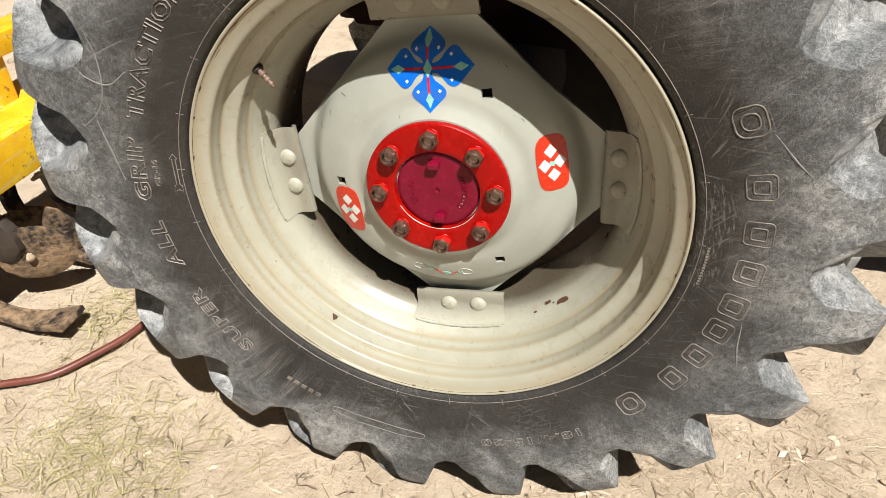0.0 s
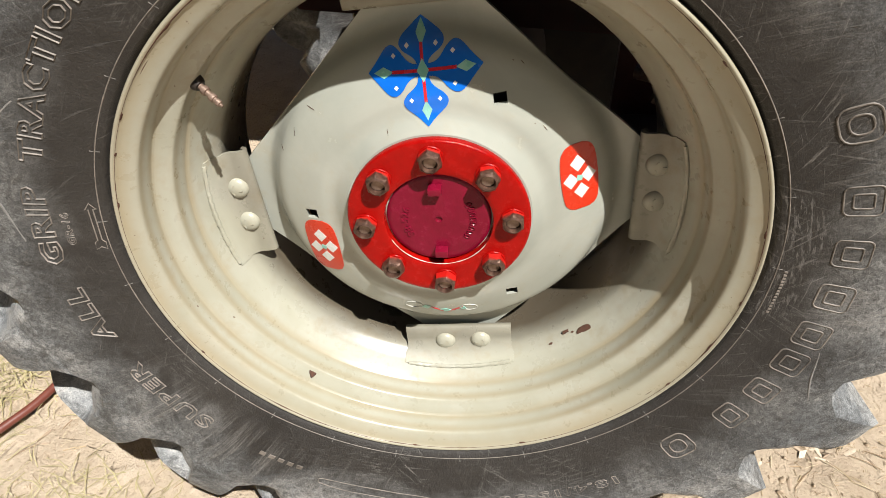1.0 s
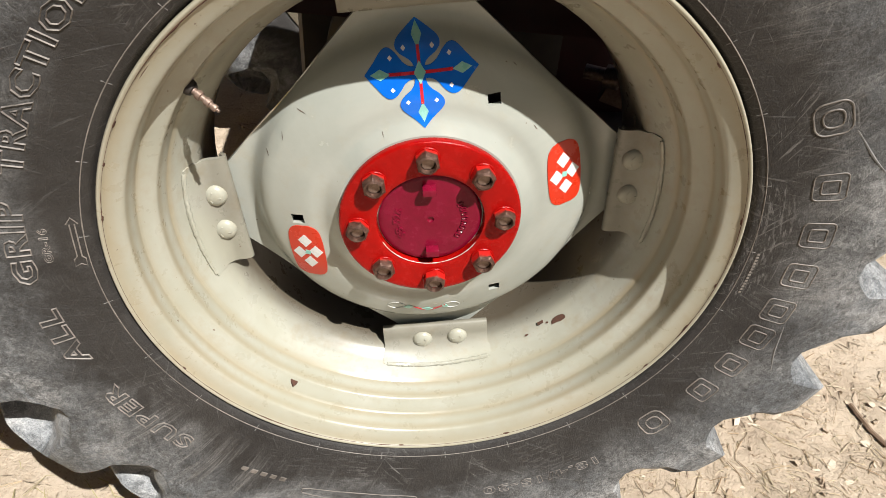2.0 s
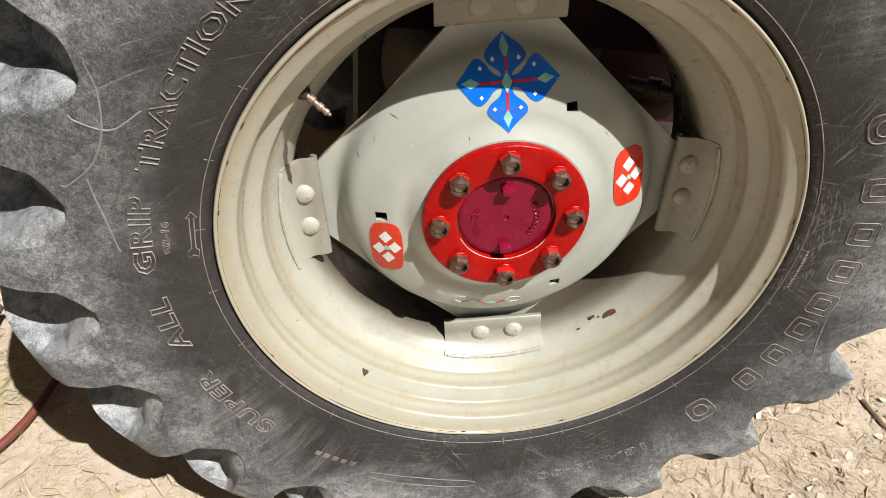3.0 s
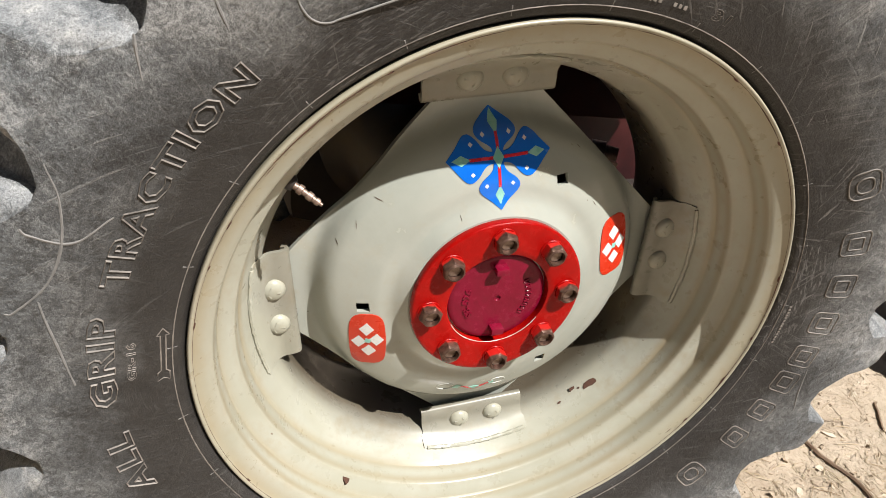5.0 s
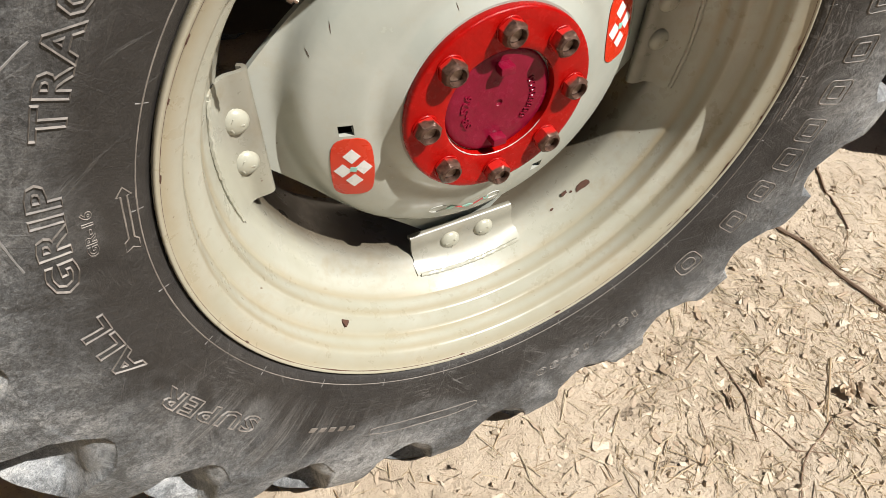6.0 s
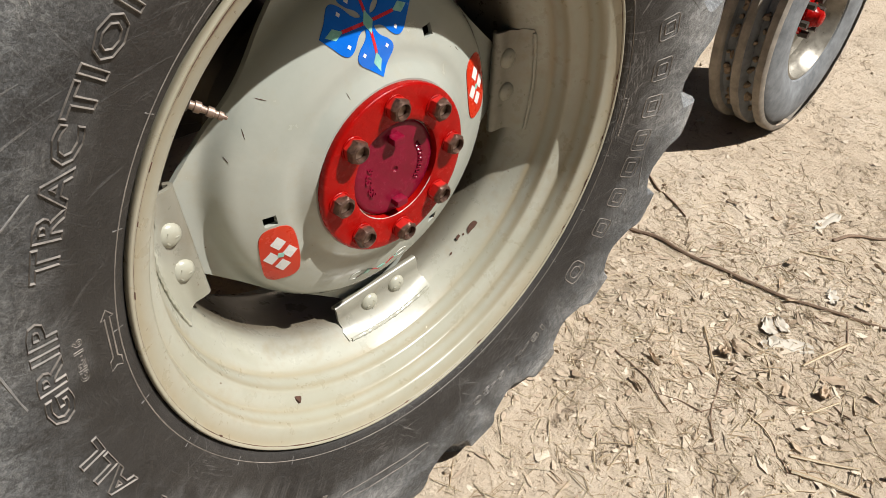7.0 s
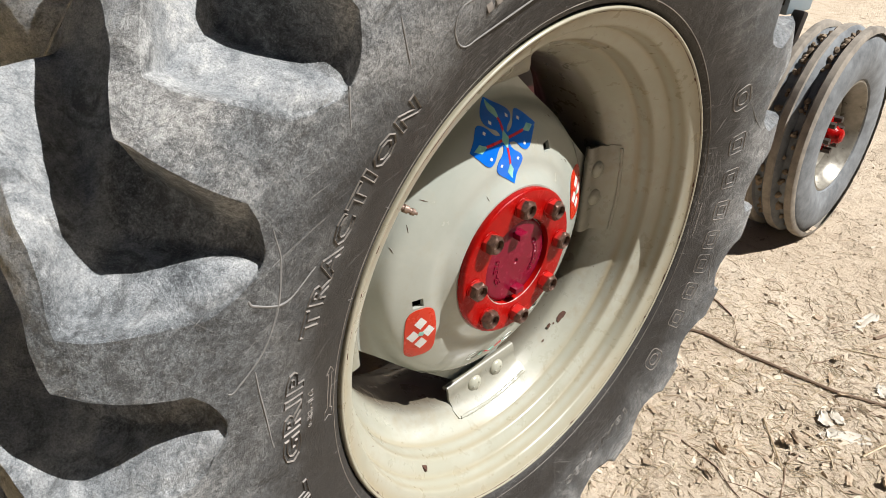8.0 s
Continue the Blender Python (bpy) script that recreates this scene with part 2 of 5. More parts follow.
def nut_material():
    """Rusty steel, with red paint brushed over the foot of the nut."""
    m, nt, b, co = material("rusty_nut_steel")
    sep = nt.nodes.new("ShaderNodeSeparateXYZ")
    nt.links.new(co, sep.inputs[0])
    mid = noise_tex(nt, co, 160, 6, 0.65)
    big = noise_tex(nt, co, 45, 3, 0.6)
    info = nt.nodes.new("ShaderNodeObjectInfo").outputs["Random"]
    c = ramp(nt, mid, (0.35, (0.045, 0.022, 0.015)), (0.68, (0.15, 0.085, 0.060)))
    edge = math_node(nt, "ADD", sep.outputs[1], math_node(nt, "ADD", math_node(nt, "MULTIPLY", math_node(nt, "SUBTRACT", big, 0.5), 0.02), math_node(nt, "MULTIPLY", math_node(nt, "SUBTRACT", info, 0.5), 0.008)))
    f = ramp(nt, edge, (0.0085, 0.0), (0.0105, 1.0))
    nt.links.new(mix_rgb(nt, f, c, (0.40, 0.008, 0.005)), b.inputs["Base Color"])
    nt.links.new(math_node(nt, "MULTIPLY", math_node(nt, "SUBTRACT", 1.0, f), 0.5), b.inputs["Metallic"])
    b.inputs["Roughness"].default_value = 0.42
    bump(nt, b, mid, 0.4, 0.002)
    return m


RUBBER = rubber_material()
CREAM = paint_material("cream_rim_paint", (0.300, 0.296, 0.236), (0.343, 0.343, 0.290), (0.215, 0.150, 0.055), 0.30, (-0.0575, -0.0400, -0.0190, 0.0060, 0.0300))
GREY_CREAM = paint_material("grey_cream_disc_paint", (0.290, 0.305, 0.268), (0.335, 0.345, 0.305), (0.300, 0.270, 0.190), 0.14)
CHIP_RUST = plain("rust_chip", (0.030, 0.014, 0.009), (0.105, 0.042, 0.022), 0.85, 0, 200, 0.5)
RED = plain("red_gloss_paint", (0.22, 0.0016, 0.0012), (0.33, 0.0040, 0.0024), 0.24, 0, 75, 0.7, coat=0.0)
CRIMSON = plain("crimson_gloss_paint", (0.125, 0.0025, 0.013), (0.20, 0.0055, 0.027), 0.24, 0, 60, 0.6, coat=0.1)
NUT_STEEL = nut_material()
for m_ in (RED, CRIMSON):
    m_.node_tree.nodes["Principled BSDF"].inputs["Specular IOR Level"].default_value = 0.16
STUD_STEEL = plain("stud_steel", (0.13, 0.08, 0.055), (0.36, 0.28, 0.235), 0.4, 0.7, 200, 0.3)
BLUE = plain("blue_decal", (0.003, 0.095, 0.46), (0.005, 0.130, 0.56), 0.18, 0, 30, 0.05)
DECAL_RED = plain("red_decal", (0.456, 0.00912, 0.0152), (0.5168, 0.0152, 0.0228), 0.28, 0, 30, 0.05)
ORANGE = plain("orange_decal", (0.456, 0.01976, 0.0038), (0.5016, 0.02736, 0.00532), 0.28, 0, 30, 0.05)
DECAL_WHITE = plain("white_decal", (0.5776, 0.5928, 0.5776), (0.6384, 0.646, 0.6384), 0.3, 0, 30, 0.05)
TEAL = plain("teal_decal", (0.152, 0.418, 0.3496), (0.304, 0.532, 0.456), 0.28, 0, 60, 0.05)
FADED = plain("faded_decal", (0.38, 0.3876, 0.3496), (0.456, 0.4636, 0.4256), 0.4, 0, 60, 0.1)
EMBOSS = plain("raised_rubber", (0.06, 0.053, 0.046), (0.27, 0.24, 0.21), 0.6, 0, 90, 0.3)
SCUFF = plain("pale_scuff", (0.11, 0.107, 0.103), (0.24, 0.232, 0.22), 0.9, 0, 120, 0.3)
BRASS = plain("dull_brass", (0.10, 0.06, 0.042), (0.34, 0.25, 0.20), 0.4, 0.5, 200, 0.3)
GRIME = plain("greasy_dark_iron", (0.018, 0.014, 0.012), (0.06, 0.045, 0.035), 0.6, 0.2, 30, 0.5)
DARK_RED = plain("grimy_red_casting", (0.025, 0.003, 0.004), (0.07, 0.009, 0.009), 0.45, 0, 20, 0.4)
YELLOW = worn_yellow()
RUSTY = plain("rusty_soil_iron", (0.010, 0.007, 0.005), (0.26, 0.175, 0.105), 0.88, 0.0, 36, 1.0, (0.46, 0.60), 0.010)
HOSE = plain("red_brown_hose", (0.0988, 0.0266, 0.019), (0.152, 0.0456, 0.0304), 0.42, 0, 60, 0.2)
FRONT_RUBBER = plain("dusty_front_rubber", (0.075, 0.080, 0.085), (0.25, 0.265, 0.275), 0.8, 0, 26, 0.5)
MUDDY = plain("muddy_rib_rubber", (0.09, 0.065, 0.045), (0.36, 0.27, 0.18), 0.95, 0, 22, 0.8, dist=0.005)
SILVER = plain("dusty_silver_rim", (0.13, 0.115, 0.090), (0.33, 0.31, 0.26), 0.35, 0.3, 30, 0.2)
BLUE_GREY = plain("blue_grey_panel", (0.1824, 0.228, 0.2508), (0.2736, 0.3192, 0.342), 0.5, 0, 30, 0.2)
SOIL = soil_material()
RIB = plain("dusty_rib_rubber", (0.14, 0.122, 0.100), (0.38, 0.335, 0.275), 0.9, 0, 24, 0.6)
FLAKE = island_material("litter_flake", (0.2584, 0.19, 0.1292), (0.4408, 0.3572, 0.266), (0.5624, 0.494, 0.3876))
CLOD = plain("soil_clod", (0.3192, 0.2432, 0.1672), (0.4712, 0.3876, 0.2888), 0.95, 0, 60, 0.8, dist=0.004)
STRAW = island_material("pale_straw", (0.228, 0.152, 0.0836), (0.4408, 0.3496, 0.2204), (0.5624, 0.4864, 0.3496))
DRY_GRASS = plain("dry_grass", (0.23, 0.205, 0.085), (0.50, 0.44, 0.25), 0.8, 0, 9, 0.3)
LEAF = plain("dry_leaf", (0.3192, 0.2204, 0.1368), (0.5168, 0.4256, 0.3116), 0.7, 0, 45, 0.5, vary=0.45)
TWIG = plain("brown_twig", (0.11, 0.07, 0.045), (0.26, 0.18, 0.12), 0.85, 0, 80, 0.6)
PAPER = plain("dirty_white_scrap", (0.3952, 0.3496, 0.2812), (0.5624, 0.5244, 0.456), 0.7, 0, 40, 0.3)

# ---- mesh helpers ----


def smooth_mesh(bm, flat=False, angle=0.7):
    bmesh.ops.recalc_face_normals(bm, faces=bm.faces)
    for f in bm.faces:
        f.smooth = not flat
    if not flat:
        for e in bm.edges:
            if len(e.link_faces) == 2 and e.calc_face_angle(0) > angle:
                e.smooth = False


def part(name, bm, mat, parent=None, label="", flat=False, angle=0.7, recalc=True):
    """Links a bmesh as one mesh object under a thing or a part."""
    if recalc:
        smooth_mesh(bm, flat, angle)
    me = bpy.data.meshes.new(name)
    bm.to_mesh(me)
    bm.free()
    me.materials.append(mat)
    ob = new(name, me)
    ob.parent = parent
    if label:
        ob["label"] = label
    return ob


def again(ob, m, parent):
    """Another object on the same mesh."""
    o = new(ob.name, ob.data)
    o.parent = parent
    o.matrix_basis = m
    if "label" in ob:
        o["label"] = ob["label"]
    return o


def thing(name, at, label, category, group="", kind=""):
    e = new(name)
    e.location = at
    return tagged(e, label, category, group, kind)


def box(bm, size, m=Matrix.Identity(4), bevel=0.0):
    r = bmesh.ops.create_cube(bm, size=1, matrix=m @ Matrix.Diagonal((*size, 1)))
    if bevel:
        es = list({e for v in r["verts"] for e in v.link_edges})
        bmesh.ops.bevel(bm, geom=es, offset=bevel, segments=2, affect="EDGES", profile=0.6)


def tube(bm, pts, radius, sides=6, closed=False, caps=True):
    """A round bar along points; radius may be a list."""
    pts = [Vector(p) for p in pts]
    n = len(pts)
    rings = []
    up = Vector((0.13, 0.21, 0.97))
    for i, p in enumerate(pts):
        a = pts[(i - 1) % n] if closed or i else pts[0]
        b = pts[(i + 1) % n] if closed or i < n - 1 else pts[-1]
        d = (b - a).normalized()
        s = d.cross(up)
        if s.length < 0.05:
            s = d.cross(Vector((1, 0, 0)))
        s.normalize()
        u = s.cross(d)
        r = radius[i] if isinstance(radius, (list, tuple)) else radius
        rings.append([bm.verts.new(p + (s * math.cos(k * math.tau / sides) + u * math.sin(k * math.tau / sides)) * r) for k in range(sides)])
    for i in range(n if closed else n - 1):
        a, b = rings[i], rings[(i + 1) % n]
        for k in range(sides):
            bm.faces.new((a[k], a[(k + 1) % sides], b[(k + 1) % sides], b[k]))
    if caps and not closed:
        bm.faces.new(rings[0])
        bm.faces.new(rings[-1])


def lathe(bm, prof, segs=96, closed=False):
    """Turns a profile of (y, radius) about the y axis. A radius of 0 closes it."""
    rings = []
    for y, r in prof:
        if r < 1e-6:
            rings.append([bm.verts.new((0, y, 0))] * segs)
        else:
            rings.append([bm.verts.new((r * math.cos(k * math.tau / segs), y, r * math.sin(k * math.tau / segs))) for k in range(segs)])
    m = len(rings)
    for i in range(m if closed else m - 1):
        a, b = rings[i], rings[(i + 1) % m]
        for k in range(segs):
            vs = []
            for v in (a[k], a[(k + 1) % segs], b[(k + 1) % segs], b[k]):
                if v not in vs:
                    vs.append(v)
            if len(vs) > 2:
                bm.faces.new(vs)


def curve_points(keys, n):
    """n points on a smooth line through the keys."""
    keys = [Vector(k) for k in keys]
    ext = [2 * keys[0] - keys[1], *keys, 2 * keys[-1] - keys[-2]]
    out = []
    for i in range(n):
        u = i / (n - 1) * (len(keys) - 1)
        k = min(int(u), len(keys) - 2)
        t = u - k
        p0, p1, p2, p3 = ext[k:k + 4]
        out.append(0.5 * (2 * p1 + (p2 - p0) * t + (2 * p0 - 5 * p1 + 4 * p2 - p3) * t * t + (3 * p1 - p0 - 3 * p2 + p3) * t ** 3))
    return out


def polar(deg, r, y=0.0):
    return Vector((r * math.cos(radians(deg)), y, r * math.sin(radians(deg))))


# ---- ground ----


def ground_height(x, y):
    near = max(0.0, 1 - math.hypot(x - 0.5, y) / 14)
    v = Vector((x, y, 0))
    h = 0.020 * noise.noise(v * 0.9) + 0.012 * noise.noise(v * 4.1) + near * 0.007 * noise.noise(v * 11) + near * 0.006 * abs(noise.noise(v * 24)) + near * 0.005 * noise.noise(v * 43)
    # a little loose earth pushed up beside the big tyre
    h += 0.012 * math.exp(-((x / 0.42) ** 2 + ((y - 0.13) / 0.30) ** 2) * 1.2)
    return h


def spread(lo, hi, step, far):
    c = list(np.arange(lo, hi + step / 2, step))
    a, s = [], step
    v = hi
    while v < far:
        s *= 1.35
        v += s
        a.append(v)
    b, s = [], step
    v = lo
    while v > -far:
        s *= 1.35
        v -= s
        b.append(v)
    return b[::-1] + c + a


def build_ground():
    xs, ys = spread(-1.6, 2.9, 0.0105, 400), spread(-0.95, 0.9, 0.0105, 400)
    verts = [(x, y, ground_height(x, y)) for y in ys for x in xs]
    w = len(xs)
    faces = [(j * w + i, j * w + i + 1, (j + 1) * w + i + 1, (j + 1) * w + i) for j in range(len(ys) - 1) for i in range(w - 1)]
    me = bpy.data.meshes.new("ground")
    me.from_pydata(verts, [], faces)
    me.polygons.foreach_set("use_smooth", [True] * len(faces))
    me.materials.append(SOIL)
    tagged(new("ground", me), "dry pale brown earth, cracked and trodden, strewn with straw", "ground", kind="structure")


build_ground()

# ---- rear wheel ----
HUB_Z = 0.72
TURNED = 5.3
LUGS = 21
MID_Y = 0.13

SIDE = [(-0.046, 0.4055), (-0.0560, 0.4115), (-0.0660, 0.4205), (-0.078, 0.460), (-0.088, 0.495), (-0.0945, 0.535), (-0.097, 0.575),
        (-0.0955, 0.615), (-0.090, 0.652), (-0.0805, 0.682), (-0.0685, 0.702), (-0.053, 0.719), (-0.032, 0.731), (0.02, 0.744), (0.075, 0.752), (MID_Y, 0.755)]
FLOOR = [(-0.046, 0.4055), (-0.0560, 0.4115), (-0.0660, 0.4205), (-0.078, 0.460), (-0.088, 0.495), (-0.0945, 0.535), (-0.0875, 0.563),
         (-0.074, 0.583), (-0.054, 0.602), (-0.032, 0.620), (-0.010, 0.637), (0.012, 0.652), (0.034, 0.666), (0.066, 0.684), (0.098, 0.696), (MID_Y, 0.700)]


def side_y(r):
    """How far out the sidewall stands at a radius."""
    for (y0, r0), (y1, r1) in zip(SIDE, SIDE[1:]):
        if r0 <= r <= r1:
            t = (r - r0) / (r1 - r0)
            return y0 + (y1 - y0) * t
    return SIDE[0][0]


def resample(prof, us):
    pts = curve_points([(y, r, 0) for y, r in prof], 400)
    return [pts[min(int(u * 399), 399)] for u in us]


def ease(a, b, x):
    t = min(max((x - a) / (b - a), 0), 1)
    return t * t * (3 - 2 * t)


def groove_place(u):
    """Reach of a groove to either side and its middle, in degrees, at a place across the tyre."""
    half = 5.0 * math.sqrt(min(max((u - 0.395) / 0.06, 0), 1))
    return half + 3.2 * ease(0.42, 0.68, u), half + 0.6 * ease(0.7, 1.0, u), 2.3 * ease(0.40, 0.66, u) - 15.5 * max(0.0, (u - 0.70) / 0.30)


def lug_amount(u, d):
    """0 in a groove, 1 on a lug; d is the angle from the groove's middle."""
    back, half, _ = groove_place(u)
    if u < 0.395 or d <= -back or d >= half:
        m = 1.0
    elif d < 0:
        m = min(max((-d - back + 2.8) / 2.8, 0.0), 1.0) ** 1.2
    else:
        # the flank of the bar behind is a long slope with a steep brow
        f = d / half
        m = min(0.74 * max(0.0, (f + 0.30) / 1.30) ** 1.15 + 0.26 * ease(0.78, 1.0, f), 1.0)
        w = ease(0.72, 0.86, u)
        m = m * (1 - w) + w * ease(0.45, 1.0, f)
    # each groove shallows towards its inner end
    m = 1 - (1 - m) * (1 - ease(-0.2, 0.7, d / max(half, 0.1)) * 0.62 * (1 - ease(0.42, 0.64, u)))
    return m * (1 - ease(0.955, 0.975, u))


def build_tyre(parent):
    fine_us = [i / 15 * 0.36 for i in range(15)] + [0.36 + i / 20 * 0.10 for i in range(20)] + [0.46 + i / 70 * 0.54 for i in range(71)]
    pitch = 360 / LUGS
    marks = (-1, -0.94, -0.88, -0.80, -0.72, -0.64, -0.56, -0.45, -0.33, -0.2, -0.07, 0.06, 0.2, 0.33, 0.45, 0.57, 0.68, 0.76, 0.82, 0.87, 0.92, 0.96, 1.0)
    flat = (0.012, 0.03, 0.06, 0.10) + tuple(0.15 + 0.70 * i / 24 for i in range(25)) + (0.90, 0.94, 0.97, 0.988)
    per = len(marks) + len(flat)
    seg = LUGS * per
    verts, mud, faces = [], [], []
    for side in (0, 1):
        us = fine_us if side == 0 else fine_us[:15] + fine_us[15::3] + fine_us[-1:]
        top, floor = resample(SIDE, us), resample(FLOOR, us)
        o = len(verts)
        for i, u in enumerate(us):
            back, half, mid = groove_place(u)
            back, half = max(back, 1.6), max(half, 1.6)
            offs = [(half if k > 0 else back) * k for k in marks] + [half + (pitch - half - back) * k for k in flat]
            ms = [lug_amount(u, d) if d <= half else lug_amount(u, 99) for d in offs]
            for lug in range(LUGS):
                for d, m in zip(offs, ms):
                    deg = lug * pitch + mid + d + side * pitch / 2
                    p = floor[i].lerp(top[i], m)
                    y, r = p.x, p.y
                    c, sn = math.cos(radians(deg)), math.sin(radians(deg))
                    if u > 0.42 and side == 0:
                        n = noise.noise(Vector((r * c * 16, y * 16, r * sn * 16)))
                        r += 0.0035 * n * m + 0.0014 * noise.noise(Vector((r * c * 60, y * 60, r * sn * 60)))
                        y += 0.002 * n
                    verts.append((r * c, 2 * MID_Y - y if side else y, r * sn))
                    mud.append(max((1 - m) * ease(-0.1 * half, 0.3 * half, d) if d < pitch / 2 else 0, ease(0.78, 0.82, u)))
        for i in range(len(us) - 1):
            for k in range(seg):
                a, b = o + i * seg + k, o + i * seg + (k + 1) % seg
                f = (a, b, b + seg, a + seg)
                faces.append(f if side == 0 else f[::-1])
    me = bpy.data.meshes.new("tyre")
    me.from_pydata(verts, [], faces)
    me.polygons.foreach_set("use_smooth", [True] * len(faces))
    # crisp brows where a bar breaks down into its groove
    me.update(calc_edges=True)
    ends = np.empty(len(me.edges) * 2, dtype=np.int64)
    me.edges.foreach_get("vertices", ends)
    ends = ends.reshape(-1, 2)
    lane = ends % per
    brow = (lane[:, 0] == lane[:, 1]) & ((lane[:, 0] == 0) | (lane[:, 0] == len(marks) - 1)) & (ends.min(1) > 18 * seg) & (ends.max(1) < len(fine_us) * seg)
    me.attributes.new("sharp_edge", "BOOLEAN", "EDGE").data.foreach_set("value", brow)
    # dried mud on worn bar faces; mud and painted light on one groove flank
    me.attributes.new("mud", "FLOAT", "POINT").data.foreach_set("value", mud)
    me.materials.append(RUBBER)
    ob = new("tyre", me)
    ob.parent = parent
    ob["label"] = "dusty black tractor tyre with deep angled lugs"
    return ob


def on_side(deg, r, lift=0.0):
    return polar(deg, r, side_y(r) - lift)


def outline(name, parent, loops, width, mat=None, label="", closed=True, sink=-0.25):
    """Raised lines moulded on the sidewall; loops of (degrees, radius)."""
    bm = bmesh.new()
    for loop in loops:
        tube(bm, [on_side(a, r, -width * sink) for a, r in loop], width, 6, closed)
    return part(name, bm, mat or EMBOSS, parent, label)


def lettering(parent, word, start, end, r0, height, label, line=0.0018):
    """A word in outlined letters round the sidewall, read clockwise, tops outward."""
    cu = bpy.data.curves.new("word", "FONT")
    cu.body, cu.size, cu.fill_mode, cu.bevel_depth, cu.bevel_resolution, cu.resolution_u = word, 1.0, "NONE", 0.02, 0, 2
    cu.space_character, cu.offset = 1.16, 0.028
    tmp = new("word", cu)
    bpy.context.view_layer.update()
    me = bpy.data.meshes.new_from_object(tmp.evaluated_get(bpy.context.evaluated_depsgraph_get()))
    bpy.data.objects.remove(tmp)
    co = np.array([v.co for v in me.vertices])
    lo, hi = co.min(0), co.max(0)
    for v in me.vertices:
        fx, fy = (v.co.x - lo[0]) / (hi[0] - lo[0]), (v.co.y - lo[1]) / (hi[1] - lo[1])
        a, r = start + (end - start) * fx, r0 + height * fy
        v.co = on_side(a, r, line * (0.2 + v.co.z / 0.02))
    me.polygons.foreach_set("use_smooth", [False] * len(me.polygons))
    me.materials.clear()
    me.materials.append(EMBOSS)
    me.name = "lettering"
    ob = new("lettering", me)
    ob.parent = parent
    ob["label"] = label


def rounded(a0, a1, r0, r1, k=0.25, n=4, k2=None):
    """A box with round corners, in degrees and radii."""
    ka, kr = (a1 - a0) * k, (r1 - r0) * (k2 or k)
    pts = []
    for ca, cr, q in ((a1 - ka, r1 - kr, 0), (a0 + ka, r1 - kr, 90), (a0 + ka, r0 + kr, 180), (a1 - ka, r0 + kr, 270)):
        for i in range(n + 1):
            t = radians(q + 90 * i / n)
            pts.append((ca + ka * math.cos(t), cr + kr * math.sin(t)))
    return pts


def bars(parent, a0, a1, r, height, count, label):
    """A short line of small characters that cannot be read."""
    bm = bmesh.new()
    step = (a1 - a0) / count
    for i in range(count):
        a = a0 + step * (i + 0.5)
        w = abs(radians(step)) * r * 0.62
        m = Matrix.Translation(on_side(a, r, 0.0004)) @ Matrix.Rotation(-radians(a), 4, "Y")
        box(bm, (height, 0.0011, w), m, 0.0004)
    part("small_marking", bm, EMBOSS, parent, label)


def build_rim(parent):
    prof = [(-0.0440, 0.4060), (-0.0500, 0.4082), (-0.0555, 0.4092), (-0.0600, 0.4088), (-0.0622, 0.4068), (-0.0612, 0.4042), (-0.0585, 0.4020), (-0.0560, 0.3985), (-0.0525, 0.3915), (-0.0490, 0.3848),
            (-0.0462, 0.3815), (-0.0420, 0.3800), (-0.0300, 0.3782), (-0.0185, 0.3766), (-0.0152, 0.3748), (-0.0130, 0.3722), (-0.0070, 0.3632), (-0.0030, 0.3574), (-0.0005, 0.3550), (0.0040, 0.3537),
            (0.0160, 0.3520), (0.0275, 0.3502), (0.0312, 0.3485), (0.0350, 0.3460), (0.0420, 0.3424), (0.0480, 0.3396), (0.0560, 0.3360), (0.0640, 0.3322), (0.0735, 0.3262), (0.084, 0.3205), (0.100, 0.3185), (0.150, 0.3175), (0.205, 0.320), (0.235, 0.335), (0.265, 0.352),
            (0.285, 0.372), (0.300, 0.390), (0.318, 0.401), (0.328, 0.410), (0.322, 0.416), (0.312, 0.409), (0.298, 0.397), (0.280, 0.379), (0.260, 0.359),
            (0.230, 0.342), (0.205, 0.326), (0.150, 0.3235), (0.092, 0.3265), (0.070, 0.339), (0.030, 0.357), (0.0, 0.370), (-0.025, 0.386), (-0.038, 0.400)]
    bm = bmesh.new()
    fine = [(p.x, p.y) for p in curve_points([(y, r, 0) for y, r in prof + prof[:1]], 245)][:-1]
    lathe(bm, fine, 192, closed=True)
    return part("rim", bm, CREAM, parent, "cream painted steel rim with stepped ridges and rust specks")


DISC = [(0.0, 0.030), (0.118, 0.030), (0.129, 0.0315), (0.138, 0.0370), (0.147, 0.0425), (0.157, 0.0452), (0.170, 0.0468), (0.186, 0.0512), (0.200, 0.0565), (0.213, 0.0620), (0.224, 0.0675),
        (0.2325, 0.0745), (0.239, 0.0835), (0.2445, 0.0925), (0.251, 0.1000), (0.261, 0.1040), (0.280, 0.1065), (0.31, 0.1070)]
DISC_FINE = curve_points([(r, y, 0) for r, y in DISC], 420)


def disc_y(r):
    for a, b in zip(DISC_FINE, DISC_FINE[1:]):
        if a.x <= r <= b.x:
            return a.y + (b.y - a.y) * (r - a.x) / max(b.x - a.x, 1e-9)
    return DISC_FINE[-1].y


def disc_edge(deg):
    f = (deg - TURNED + 45) % 90 - 45
    return min(0.303 / math.cos(radians(f)), 0.243 / math.cos(radians(abs(f) - 45)))


